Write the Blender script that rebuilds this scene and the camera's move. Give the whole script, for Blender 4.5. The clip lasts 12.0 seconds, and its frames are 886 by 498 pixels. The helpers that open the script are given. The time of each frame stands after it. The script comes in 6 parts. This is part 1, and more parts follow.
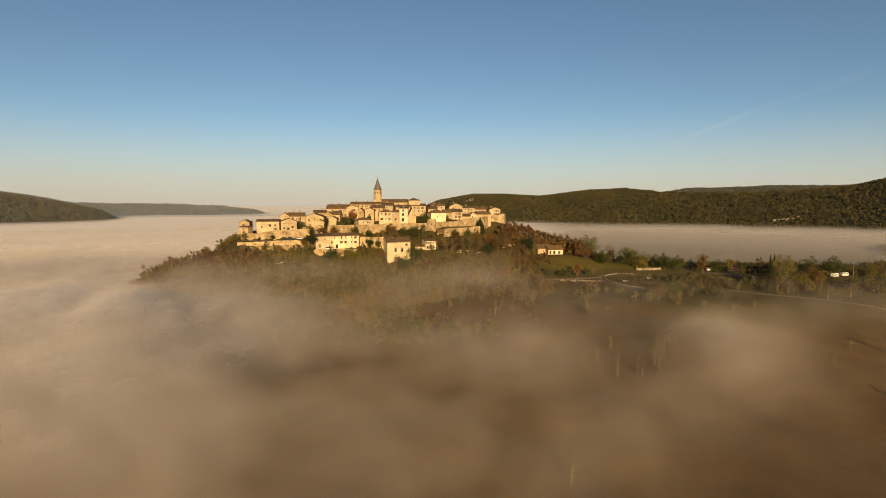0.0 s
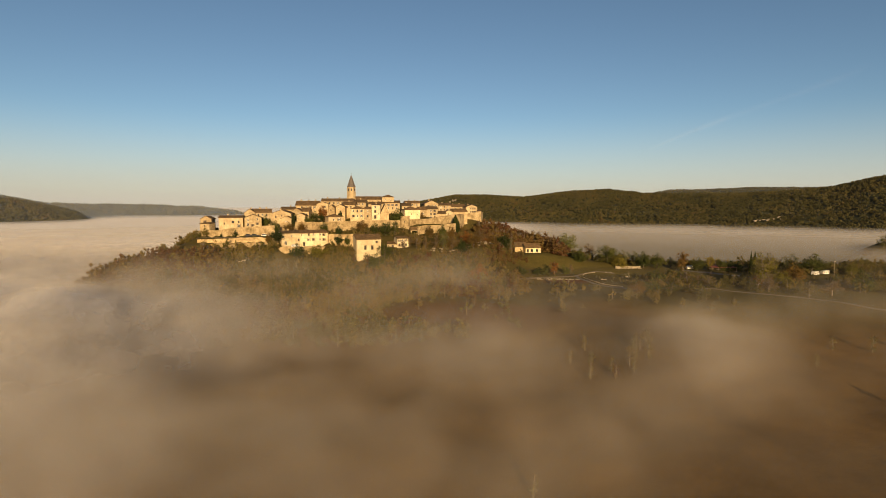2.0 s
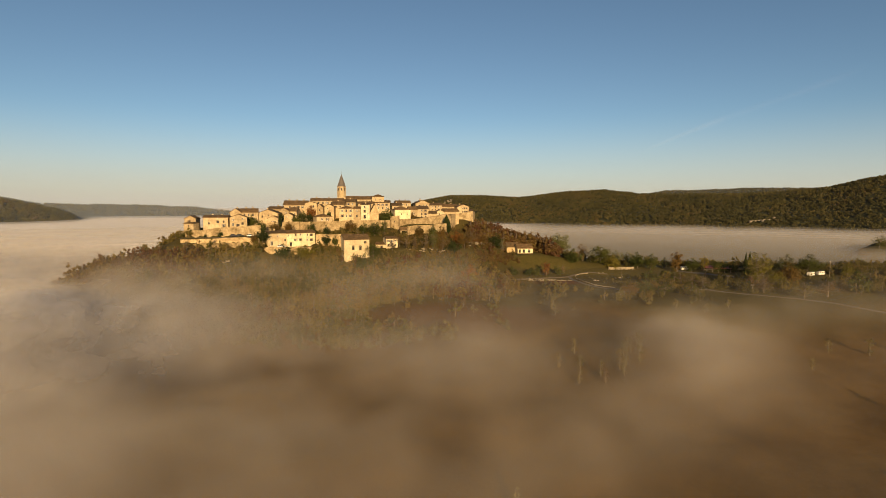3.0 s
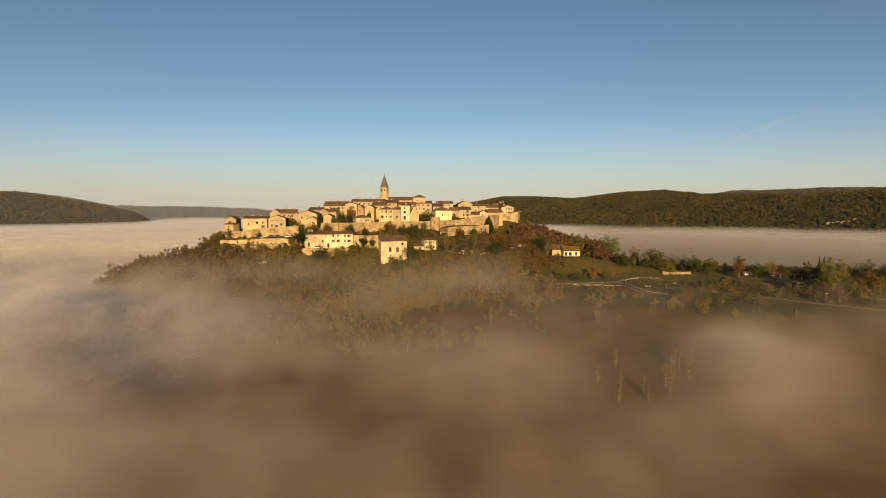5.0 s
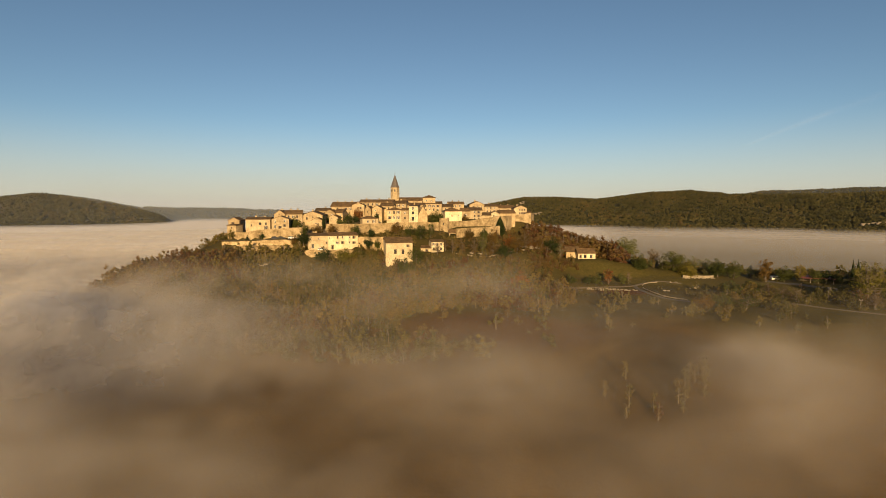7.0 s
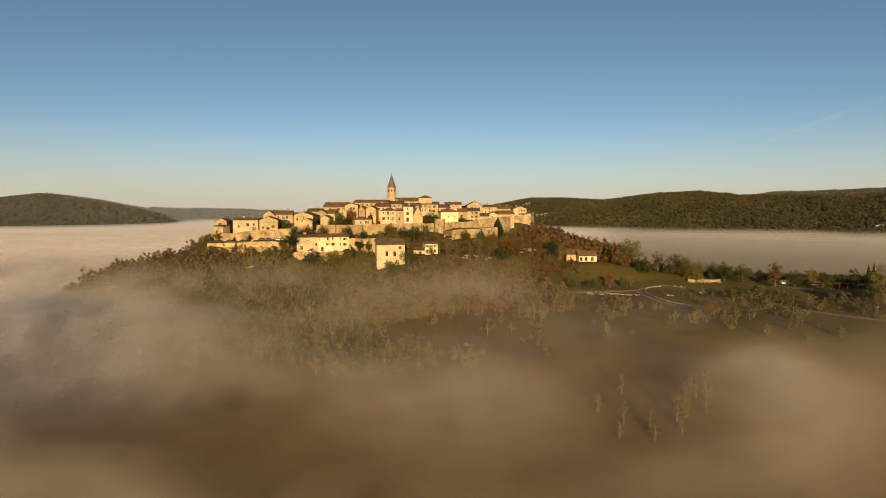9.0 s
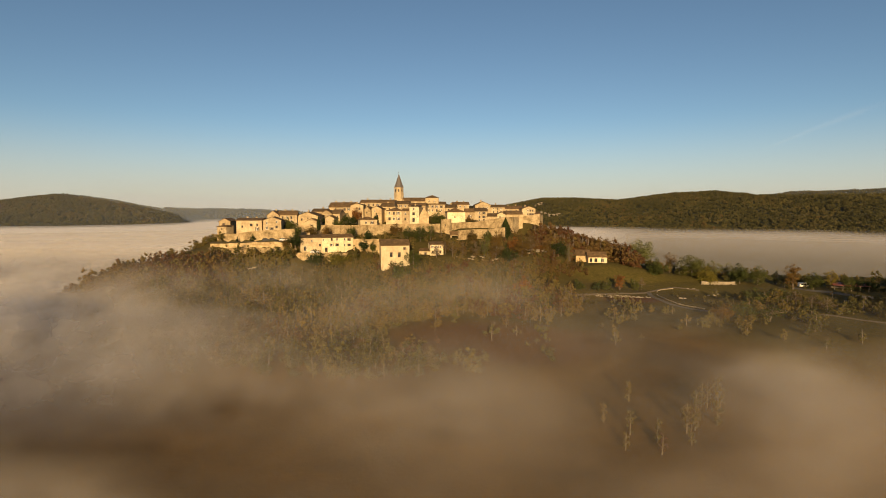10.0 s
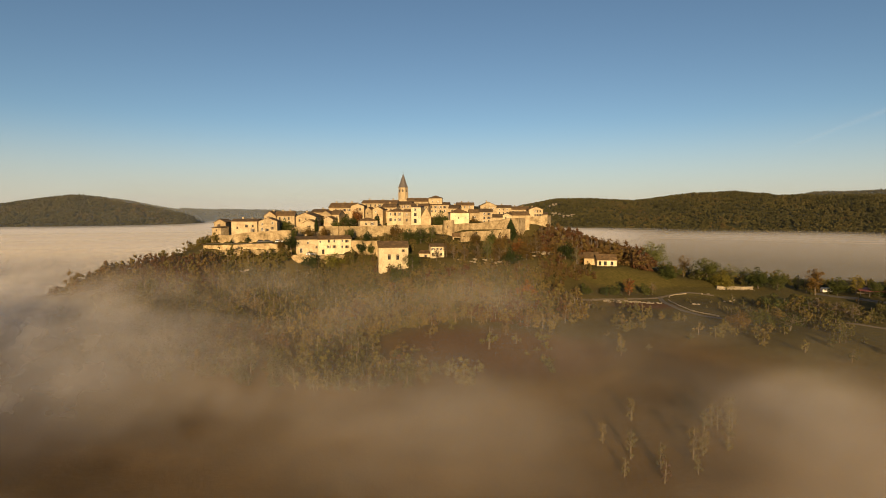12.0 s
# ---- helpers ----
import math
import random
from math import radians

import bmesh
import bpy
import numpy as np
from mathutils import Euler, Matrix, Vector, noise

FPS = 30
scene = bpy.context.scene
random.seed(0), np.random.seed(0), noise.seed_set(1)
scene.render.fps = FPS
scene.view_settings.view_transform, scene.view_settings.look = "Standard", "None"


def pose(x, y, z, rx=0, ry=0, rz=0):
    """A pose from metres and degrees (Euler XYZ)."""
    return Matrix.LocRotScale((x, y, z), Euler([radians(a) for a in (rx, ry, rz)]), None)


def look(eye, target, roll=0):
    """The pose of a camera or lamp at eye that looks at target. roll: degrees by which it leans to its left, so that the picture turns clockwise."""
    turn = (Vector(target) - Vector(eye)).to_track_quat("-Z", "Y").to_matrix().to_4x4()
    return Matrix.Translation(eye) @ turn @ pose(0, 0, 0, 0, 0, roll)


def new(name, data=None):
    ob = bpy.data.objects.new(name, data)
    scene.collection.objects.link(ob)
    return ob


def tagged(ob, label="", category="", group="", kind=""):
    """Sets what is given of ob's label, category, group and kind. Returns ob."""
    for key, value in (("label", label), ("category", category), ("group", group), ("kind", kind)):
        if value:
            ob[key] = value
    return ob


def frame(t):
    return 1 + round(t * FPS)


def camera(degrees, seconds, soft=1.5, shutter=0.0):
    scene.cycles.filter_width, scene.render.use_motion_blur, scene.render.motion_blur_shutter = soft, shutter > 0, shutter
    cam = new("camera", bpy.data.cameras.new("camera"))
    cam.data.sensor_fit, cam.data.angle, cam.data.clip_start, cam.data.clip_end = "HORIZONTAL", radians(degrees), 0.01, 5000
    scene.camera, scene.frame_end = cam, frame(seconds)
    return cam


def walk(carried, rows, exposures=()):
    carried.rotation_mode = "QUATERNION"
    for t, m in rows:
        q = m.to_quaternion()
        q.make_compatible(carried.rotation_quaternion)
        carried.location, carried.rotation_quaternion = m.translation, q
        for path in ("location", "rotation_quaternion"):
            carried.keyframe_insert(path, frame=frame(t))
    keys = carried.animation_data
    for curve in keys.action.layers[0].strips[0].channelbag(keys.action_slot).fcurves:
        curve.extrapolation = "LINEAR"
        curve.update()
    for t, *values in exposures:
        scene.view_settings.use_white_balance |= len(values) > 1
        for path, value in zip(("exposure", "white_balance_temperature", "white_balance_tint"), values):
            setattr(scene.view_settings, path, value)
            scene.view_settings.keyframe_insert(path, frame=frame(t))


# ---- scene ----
cam = camera(78.5, 12.0, 0.7)
METRES, EYE, TILT, LEAN, TURN = 80.0, 80.0, -4.9, 0.0, 0.0
ROWS = [
    (0.0, 0.0, 0.0, 0.0, -0.0, -0.0, -0.0),
    (0.5, 0.0242, 0.038, -0.009, -0.08, 0.05, -0.01),
    (1.0, 0.0478, 0.0753, -0.0188, -0.46, 0.12, 0.01),
    (1.5, 0.0714, 0.1089, -0.0264, -0.94, 0.18, 0.03),
    (2.0, 0.0957, 0.1464, -0.0313, -1.46, 0.23, 0.04),
    (2.5, 0.1216, 0.1784, -0.0341, -1.9, 0.27, 0.06),
    (3.0, 0.1465, 0.2156, -0.0342, -1.78, 0.32, 0.05),
    (5.0, 0.2518, 0.3498, -0.0303, 4.06, 0.48, -0.34),
    (5.5, 0.2769, 0.3848, -0.0285, 5.08, 0.51, -0.4),
    (6.0, 0.2977, 0.4169, -0.0267, 5.67, 0.54, -0.43),
    (6.5, 0.3203, 0.4529, -0.024, 6.14, 0.55, -0.47),
    (7.0, 0.3411, 0.4889, -0.0215, 6.49, 0.57, -0.48),
    (9.0, 0.4135, 0.6315, -0.0105, 7.35, 0.64, -0.61),
    (9.5, 0.4315, 0.6687, -0.0082, 7.74, 0.66, -0.64),
    (10.0, 0.4489, 0.7022, -0.0055, 8.72, 0.65, -0.71),
    (10.5, 0.4675, 0.7376, -0.0024, 9.32, 0.66, -0.75),
    (11.0, 0.4844, 0.7718, 0.0002, 9.75, 0.68, -0.81),
    (11.5, 0.5013, 0.8084, 0.0035, 10.12, 0.69, -0.83),
    (12.0, 0.5178, 0.8461, 0.006, 10.43, 0.71, -0.86),
]
walk(cam, [(t, pose(0, 0, EYE, TILT, LEAN, TURN) @ pose(METRES * x, METRES * y, METRES * z, 90 + pitch, roll, yaw)) for t, x, y, z, yaw, pitch, roll in ROWS],
     [(0.0, 0.0, 7400, 14), (12.0, 0.0, 7400, 14)])

SUN_TURN, SUN_HEIGHT = 171.6, 12.0


# ---- world, sun ----
world = bpy.data.worlds.new("sky")
scene.world = world
world.use_nodes = True
sky_nodes = world.node_tree
sky = sky_nodes.nodes.new("ShaderNodeTexSky")
sky.sky_type = "NISHITA"
sky.sun_disc = False
sky.sun_elevation = radians(SUN_HEIGHT)
sky.sun_rotation = radians(SUN_TURN)
sky.altitude = 2200
sky.air_density, sky.dust_density, sky.ozone_density = 1.0, 0.4, 2.3
sky_nodes.nodes["Background"].inputs["Strength"].default_value = 0.105
where = sky_nodes.nodes.new("ShaderNodeTexCoord")
parts_of = sky_nodes.nodes.new("ShaderNodeSeparateXYZ")
sky_nodes.links.new(where.outputs["Generated"], parts_of.inputs[0])
low = sky_nodes.nodes.new("ShaderNodeMapRange")
low.interpolation_type = "SMOOTHSTEP"
low.inputs["From Min"].default_value, low.inputs["From Max"].default_value = -0.05, 0.165
low.inputs["To Min"].default_value, low.inputs["To Max"].default_value = 1.0, 0.0
sky_nodes.links.new(parts_of.outputs["Z"], low.inputs["Value"])
haze = sky_nodes.nodes.new("ShaderNodeMix")
haze.data_type = "RGBA"
haze.inputs[7].default_value = (5.0, 4.78, 4.45, 1)
sky_nodes.links.new(low.outputs[0], haze.inputs[0])
clear = sky_nodes.nodes.new("ShaderNodeMix")
clear.data_type, clear.blend_type = "RGBA", "MULTIPLY"
clear.inputs[0].default_value = 1.0
clear.inputs[7].default_value = (0.85, 0.945, 0.93, 1)
sky_nodes.links.new(sky.outputs["Color"], clear.inputs[6])
sky_nodes.links.new(clear.outputs[2], haze.inputs[6])
sky_nodes.links.new(haze.outputs[2], sky_nodes.nodes["Background"].inputs["Color"])

to_sun = Vector((math.sin(radians(SUN_TURN)) * math.cos(radians(SUN_HEIGHT)),
                 math.cos(radians(SUN_TURN)) * math.cos(radians(SUN_HEIGHT)), math.sin(radians(SUN_HEIGHT))))
sun_data = bpy.data.lights.new("sun", "SUN")
sun_data.energy = 6.9
sun_data.color = (1.0, 0.735, 0.405)
sun_data.angle = radians(0.5)
sun = new("sun", sun_data)
sun.matrix_world = look(to_sun * 300 + Vector((0, 300, 60)), Vector((0, 300, 60)))
scene.cycles.transparent_max_bounces = 40


# ---- materials ----
def material(name):
    m = bpy.data.materials.new(name)
    m.use_nodes = True
    return m, m.node_tree.nodes, m.node_tree.links, m.node_tree.nodes["Principled BSDF"]


def coords(nodes, links, scale, kind="Object"):
    tc = nodes.new("ShaderNodeTexCoord")
    mp = nodes.new("ShaderNodeMapping")
    mp.inputs["Scale"].default_value = (scale, scale, scale) if not isinstance(scale, tuple) else scale
    links.new(tc.outputs[kind], mp.inputs["Vector"])
    return mp.outputs["Vector"]


def noise_node(nodes, links, vec, scale, detail=4, rough=0.55):
    n = nodes.new("ShaderNodeTexNoise")
    n.inputs["Scale"].default_value = scale
    n.inputs["Detail"].default_value = detail
    n.inputs["Roughness"].default_value = rough
    if vec is not None:
        links.new(vec, n.inputs["Vector"])
    return n.outputs["Fac"]


def ramp(nodes, links, fac, stops):
    r = nodes.new("ShaderNodeValToRGB")
    while len(r.color_ramp.elements) < len(stops):
        r.color_ramp.elements.new(0.5)
    for e, (p, c) in zip(r.color_ramp.elements, stops):
        e.position, e.color = p, (*c, 1)
    links.new(fac, r.inputs["Fac"])
    return r.outputs["Color"]


def mix(nodes, links, fac, a, b, how="MIX"):
    m = nodes.new("ShaderNodeMix")
    m.data_type, m.blend_type = "RGBA", how
    for key, v in (("Factor", fac), ("A", a), ("B", b)):
        sock = [s for s in m.inputs if s.name == key and s.enabled][0]
        if isinstance(v, (int, float)):
            sock.default_value = v
        elif isinstance(v, tuple):
            sock.default_value = (*v, 1)
        else:
            links.new(v, sock)
    return [s for s in m.outputs if s.enabled][0]


def math_node(nodes, links, op, a, b=0.5):
    m = nodes.new("ShaderNodeMath")
    m.operation = op
    for i, v in enumerate((a, b)):
        if isinstance(v, (int, float)):
            m.inputs[i].default_value = v
        else:
            links.new(v, m.inputs[i])
    return m.outputs[0]


def bump(nodes, links, bsdf, height, strength, distance):
    b = nodes.new("ShaderNodeBump")
    b.inputs["Strength"].default_value, b.inputs["Distance"].default_value = strength, distance
    links.new(height, b.inputs["Height"])
    links.new(b.outputs["Normal"], bsdf.inputs["Normal"])


def masonry(name, light, mid, dark, block=0.9):
    """Rubble stone or old render: blotches, courses, stains, and a tint of its own for each house."""
    m, n, l, b = material(name)
    v = coords(n, l, 1.0)
    big = noise_node(n, l, v, 0.35, 5, 0.6)
    fine = noise_node(n, l, v, 2.6, 5, 0.7)
    base = ramp(n, l, big, [(0.3, dark), (0.5, mid), (0.72, light)])
    vor = n.new("ShaderNodeTexVoronoi")
    vor.inputs["Scale"].default_value = block
    l.new(v, vor.inputs["Vector"])
    stones = ramp(n, l, vor.outputs["Distance"], [(0.0, (1.08, 1.06, 1.0)), (0.75, (0.72, 0.68, 0.6))])
    base = mix(n, l, 0.55, base, stones, "MULTIPLY")
    streak = noise_node(n, l, coords(n, l, (0.6, 0.6, 0.3)), 0.8, 5, 0.7)
    base = mix(n, l, 0.45, base, ramp(n, l, streak, [(0.34, (0.56, 0.51, 0.45)), (0.56, (1.06, 1.06, 1.05))]), "MULTIPLY")
    grit = ramp(n, l, fine, [(0.32, (0.55, 0.5, 0.44)), (0.62, (1.12, 1.12, 1.1))])
    base = mix(n, l, 0.7, base, grit, "MULTIPLY")
    info = n.new("ShaderNodeObjectInfo")
    own = ramp(n, l, info.outputs["Random"], [(0.0, (0.78, 0.74, 0.68)), (0.5, (1.0, 0.97, 0.93)), (1.0, (1.12, 1.05, 0.95))])
    base = mix(n, l, 1.0, base, own, "MULTIPLY")
    l.new(base, b.inputs["Base Color"])
    b.inputs["Roughness"].default_value = 0.95
    b.inputs["Specular IOR Level"].default_value = 0.15
    bump(n, l, b, fine, 0.5, 0.12)
    return m


STONE = masonry("rubble_stone", (0.60, 0.51, 0.36), (0.50, 0.415, 0.28), (0.34, 0.275, 0.18), 1.3)
RAMPART = masonry("rampart_stone", (0.62, 0.52, 0.35), (0.45, 0.365, 0.235), (0.21, 0.165, 0.095), 0.8)
PLASTER = masonry("weathered_render", (0.68, 0.59, 0.43), (0.60, 0.51, 0.36), (0.46, 0.385, 0.26), 0.3)
CREAM = masonry("pale_limewash", (0.82, 0.74, 0.56), (0.76, 0.68, 0.51), (0.64, 0.56, 0.41), 0.2)
WALLS = {"stone": STONE, "plaster": PLASTER, "cream": CREAM}


def tile_material():
    m, n, l, b = material("canal_tiles")
    v = coords(n, l, 1.0)
    big = noise_node(n, l, v, 0.5, 4)
    fine = noise_node(n, l, v, 4.0, 4, 0.7)
    base = ramp(n, l, big, [(0.3, (0.090, 0.064, 0.037)), (0.55, (0.150, 0.104, 0.057)), (0.75, (0.235, 0.165, 0.09))])
    lich = ramp(n, l, fine, [(0.35, (0.6, 0.58, 0.52)), (0.7, (1.25, 1.2, 1.1))])
    base = mix(n, l, 0.8, base, lich, "MULTIPLY")
    info = n.new("ShaderNodeObjectInfo")
    own = ramp(n, l, info.outputs["Random"], [(0.0, (0.75, 0.75, 0.78)), (1.0, (1.25, 1.15, 1.05))])
    l.new(mix(n, l, 1.0, base, own, "MULTIPLY"), b.inputs["Base Color"])
    b.inputs["Roughness"].default_value = 0.9
    b.inputs["Specular IOR Level"].default_value = 0.2
    w = n.new("ShaderNodeTexWave")
    w.inputs["Scale"].default_value = 0.8
    l.new(v, w.inputs["Vector"])
    bump(n, l, b, w.outputs["Fac"], 0.4, 0.1)
    return m


TILES = tile_material()


def plain(name, colour, rough=0.7, spread=0.3, scale=3.0, metal=0.0):
    m, n, l, b = material(name)
    f = noise_node(n, l, coords(n, l, 1.0), scale, 5, 0.65)
    lo, hi = tuple(c * (1 - spread) for c in colour), tuple(min(1, c * (1 + spread)) for c in colour)
    l.new(ramp(n, l, f, [(0.3, lo), (0.7, hi)]), b.inputs["Base Color"])
    b.inputs["Roughness"].default_value, b.inputs["Metallic"].default_value = rough, metal
    bump(n, l, b, f, 0.3, 0.05)
    return m


PANE = plain("dark_window_glass", (0.02, 0.022, 0.025), 0.15, 0.2)
SHUTTER = plain("weathered_shutter_wood", (0.16, 0.12, 0.08), 0.8)
DOORWOOD = plain("brown_door_wood", (0.12, 0.075, 0.045), 0.7)
WHITEWOOD = plain("white_painted_wood", (0.72, 0.68, 0.6), 0.6, 0.1)
SLATE = plain("spire_shingles", (0.11, 0.095, 0.085), 0.85, 0.35, 1.2)
IRON = plain("dark_iron", (0.05, 0.05, 0.05), 0.5, 0.2, 4.0, 0.8)
BARK = plain("bark", (0.12, 0.095, 0.07), 0.95, 0.4, 2.0)
GREYBARK = plain("grey_brown_bark", (0.15, 0.112, 0.062), 0.95, 0.35, 2.0)
ROCK = plain("pale_limestone", (0.25, 0.205, 0.14), 0.95, 0.35, 0.7)
ROADTOP = plain("worn_asphalt", (0.075, 0.067, 0.055), 0.9, 0.25, 0.8)
GRAVEL = plain("pale_gravel", (0.105, 0.082, 0.052), 0.95, 0.25, 1.5)
RUBBER = plain("black_rubber", (0.02, 0.02, 0.02), 0.8)


def foliage(name, stops, attribute=True):
    """Leaves: a tint for each tree and a small change from leaf to leaf."""
    m, n, l, b = material(name)
    if attribute:
        at = n.new("ShaderNodeAttribute")
        at.attribute_name = "tint"
        fac = at.outputs["Fac"]
    else:
        fac = n.new("ShaderNodeObjectInfo").outputs["Random"]
    base = ramp(n, l, fac, stops)
    geo = n.new("ShaderNodeNewGeometry")
    leaf = ramp(n, l, geo.outputs["Random Per Island"], [(0.0, (0.82, 0.82, 0.8)), (1.0, (1.18, 1.17, 1.15))])
    base = mix(n, l, 1.0, base, leaf, "MULTIPLY")
    l.new(base, b.inputs["Base Color"])
    b.inputs["Roughness"].default_value = 0.75
    b.inputs["Specular IOR Level"].default_value = 0.2
    tr = n.new("ShaderNodeBsdfTranslucent")
    l.new(base, tr.inputs["Color"])
    ms = n.new("ShaderNodeMixShader")
    ms.inputs[0].default_value = 0.2
    out = n["Material Output"]
    l.new(b.outputs[0], ms.inputs[1])
    l.new(tr.outputs[0], ms.inputs[2])
    l.new(ms.outputs[0], out.inputs["Surface"])
    return m


AUTUMN = [(0.0, (0.058, 0.056, 0.016)), (0.25, (0.095, 0.083, 0.023)), (0.5, (0.140, 0.104, 0.030)),
          (0.72, (0.118, 0.078, 0.025)), (0.9, (0.088, 0.048, 0.019)), (1.0, (0.080, 0.036, 0.016))]
LEAVES = foliage("autumn_leaves", AUTUMN)
FARLEAVES = foliage("oak_wood_leaves", [(0.0, (0.050, 0.048, 0.016)), (0.5, (0.076, 0.068, 0.022)), (0.85, (0.105, 0.085, 0.028)), (1.0, (0.120, 0.080, 0.028))])
GREENLEAF = foliage("green_leaves", [(0.0, (0.040, 0.050, 0.011)), (1.0, (0.075, 0.080, 0.018))], False)
DARKLEAF = foliage("cypress_leaves", [(0.0, (0.022, 0.032, 0.008)), (1.0, (0.030, 0.042, 0.010))], False)
YELLOWLEAF = foliage("yellow_green_leaves", [(0.0, (0.110, 0.100, 0.018)), (1.0, (0.150, 0.120, 0.021))], False)
BROWNLEAF = foliage("brown_leaves", [(0.0, (0.085, 0.058, 0.016)), (1.0, (0.125, 0.072, 0.018))], False)
REDLEAF = foliage("rust_red_leaves", [(0.0, (0.130, 0.055, 0.015)), (1.0, (0.180, 0.075, 0.019))], False)
SAGELEAF = foliage("grey_green_leaves", [(0.0, (0.090, 0.100, 0.030)), (1.0, (0.130, 0.135, 0.042))], False)


def ground_material():
    """Wood floor, meadow and ploughed earth by the ground's own masks."""
    m, n, l, b = material("hillside_ground")
    v = coords(n, l, 1.0)
    f1 = noise_node(n, l, v, 0.05, 6, 0.6)
    f2 = noise_node(n, l, v, 0.9, 5, 0.7)
    wood = ramp(n, l, f1, [(0.3, (0.040, 0.034, 0.012)), (0.5, (0.062, 0.050, 0.017)), (0.7, (0.095, 0.070, 0.026))])
    grass = ramp(n, l, f2, [(0.3, (0.062, 0.054, 0.014)), (0.55, (0.094, 0.076, 0.021)), (0.75, (0.14, 0.104, 0.035))])
    soil = ramp(n, l, f2, [(0.3, (0.060, 0.027, 0.014)), (0.7, (0.115, 0.052, 0.028))])
    fallow = ramp(n, l, f1, [(0.3, (0.075, 0.041, 0.011)), (0.5, (0.105, 0.058, 0.016)), (0.7, (0.135, 0.076, 0.022))])
    canopy = ramp(n, l, f1, [(0.3, (0.03, 0.032, 0.014)), (0.7, (0.05, 0.05, 0.022))])
    for key, second in (("fallow", fallow), ("meadow", grass), ("soil", soil), ("canopy", canopy)):
        at = n.new("ShaderNodeAttribute")
        at.attribute_name = key
        wood = mix(n, l, at.outputs["Fac"], wood, second)
    grit = ramp(n, l, f2, [(0.3, (0.82, 0.82, 0.8)), (0.7, (1.12, 1.12, 1.1))])
    l.new(mix(n, l, 0.8, wood, grit, "MULTIPLY"), b.inputs["Base Color"])
    b.inputs["Roughness"].default_value = 1.0
    b.inputs["Specular IOR Level"].default_value = 0.1
    bump(n, l, b, f2, 0.4, 0.4)
    return m


GROUND = ground_material()


def map_range(nodes, links, value, a, b, c, d):
    m = nodes.new("ShaderNodeMapRange")
    for key, v in zip(("From Min", "From Max", "To Min", "To Max"), (a, b, c, d)):
        m.inputs[key].default_value = v
    links.new(value, m.inputs["Value"])
    return m.outputs[0]


def attribute(nodes, key):
    at = nodes.new("ShaderNodeAttribute")
    at.attribute_name = key
    return at.outputs["Fac"]


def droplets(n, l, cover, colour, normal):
    """A sheet of droplets: part of the light passes, the rest scatters, lit by a fixed normal leant sunward instead of
    the sheet's own.
    """
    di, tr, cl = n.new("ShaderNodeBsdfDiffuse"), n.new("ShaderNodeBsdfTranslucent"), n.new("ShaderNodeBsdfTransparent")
    # fixed shading normal: sunlit brightness is put in, whatever way the sheet faces
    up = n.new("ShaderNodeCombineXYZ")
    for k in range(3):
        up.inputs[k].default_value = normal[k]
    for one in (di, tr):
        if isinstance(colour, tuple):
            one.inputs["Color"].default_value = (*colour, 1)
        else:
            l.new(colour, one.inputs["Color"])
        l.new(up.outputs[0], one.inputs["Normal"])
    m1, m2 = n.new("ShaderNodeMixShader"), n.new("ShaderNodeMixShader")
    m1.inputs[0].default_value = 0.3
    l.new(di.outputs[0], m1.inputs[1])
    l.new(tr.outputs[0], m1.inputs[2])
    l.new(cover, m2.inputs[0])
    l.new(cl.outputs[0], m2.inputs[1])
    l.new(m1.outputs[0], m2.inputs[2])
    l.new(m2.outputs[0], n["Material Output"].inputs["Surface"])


def fog_material():
    """The sea of mist: droplets white where thick, warm-coloured where thin, as dense as the sheet's own cover."""
    m, n, l, b = material("valley_mist")
    n.remove(b)
    cover = attribute(n, "cover")
    # warm sunlight is put into the droplets' colour where the cover is thin
    tint = ramp(n, l, cover, [(0.05, (0.93, 0.86, 0.74)), (0.14, (0.94, 0.91, 0.86)), (0.30, (0.95, 0.94, 0.94))])
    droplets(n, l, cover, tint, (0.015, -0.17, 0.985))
    return m


MIST = fog_material()


def billow_material():
    """Rolling mist near by: a little torn within each sheet, warm light mixed into its colour."""
    m, n, l, b = material("rolling_mist")
    n.remove(b)
    cover = attribute(n, "cover")
    torn = map_range(n, l, noise_node(n, l, coords(n, l, (1.0, 1.0, 1.6)), 0.09, 2, 0.55), 0.3, 0.7, 0.6, 1.4)
    # low warm sunlight painted into the mist: strongest in thin parts, milder in dense
    tint = ramp(n, l, cover, [(0.03, (0.93, 0.82, 0.64)), (0.12, (0.94, 0.86, 0.73)), (0.28, (0.95, 0.91, 0.85))])
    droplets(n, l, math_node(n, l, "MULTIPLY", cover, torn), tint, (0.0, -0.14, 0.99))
    return m


BILLOW = billow_material()


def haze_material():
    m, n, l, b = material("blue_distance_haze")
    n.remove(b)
    # the blue of distance haze is put into the sheet's own colour
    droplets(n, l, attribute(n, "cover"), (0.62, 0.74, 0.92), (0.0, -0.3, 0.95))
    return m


HAZE = haze_material()


def trail_material():
    m, n, l, b = material("ice_crystal_trail")
    n.remove(b)
    # fixed normal turned to the sun side brightens the trail seen from below
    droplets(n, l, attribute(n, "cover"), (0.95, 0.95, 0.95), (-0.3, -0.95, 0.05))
    return m


TRAIL = trail_material()

# ---- shapes of the land ----
GRAIN = np.random.RandomState(7).rand(8, 256, 256)


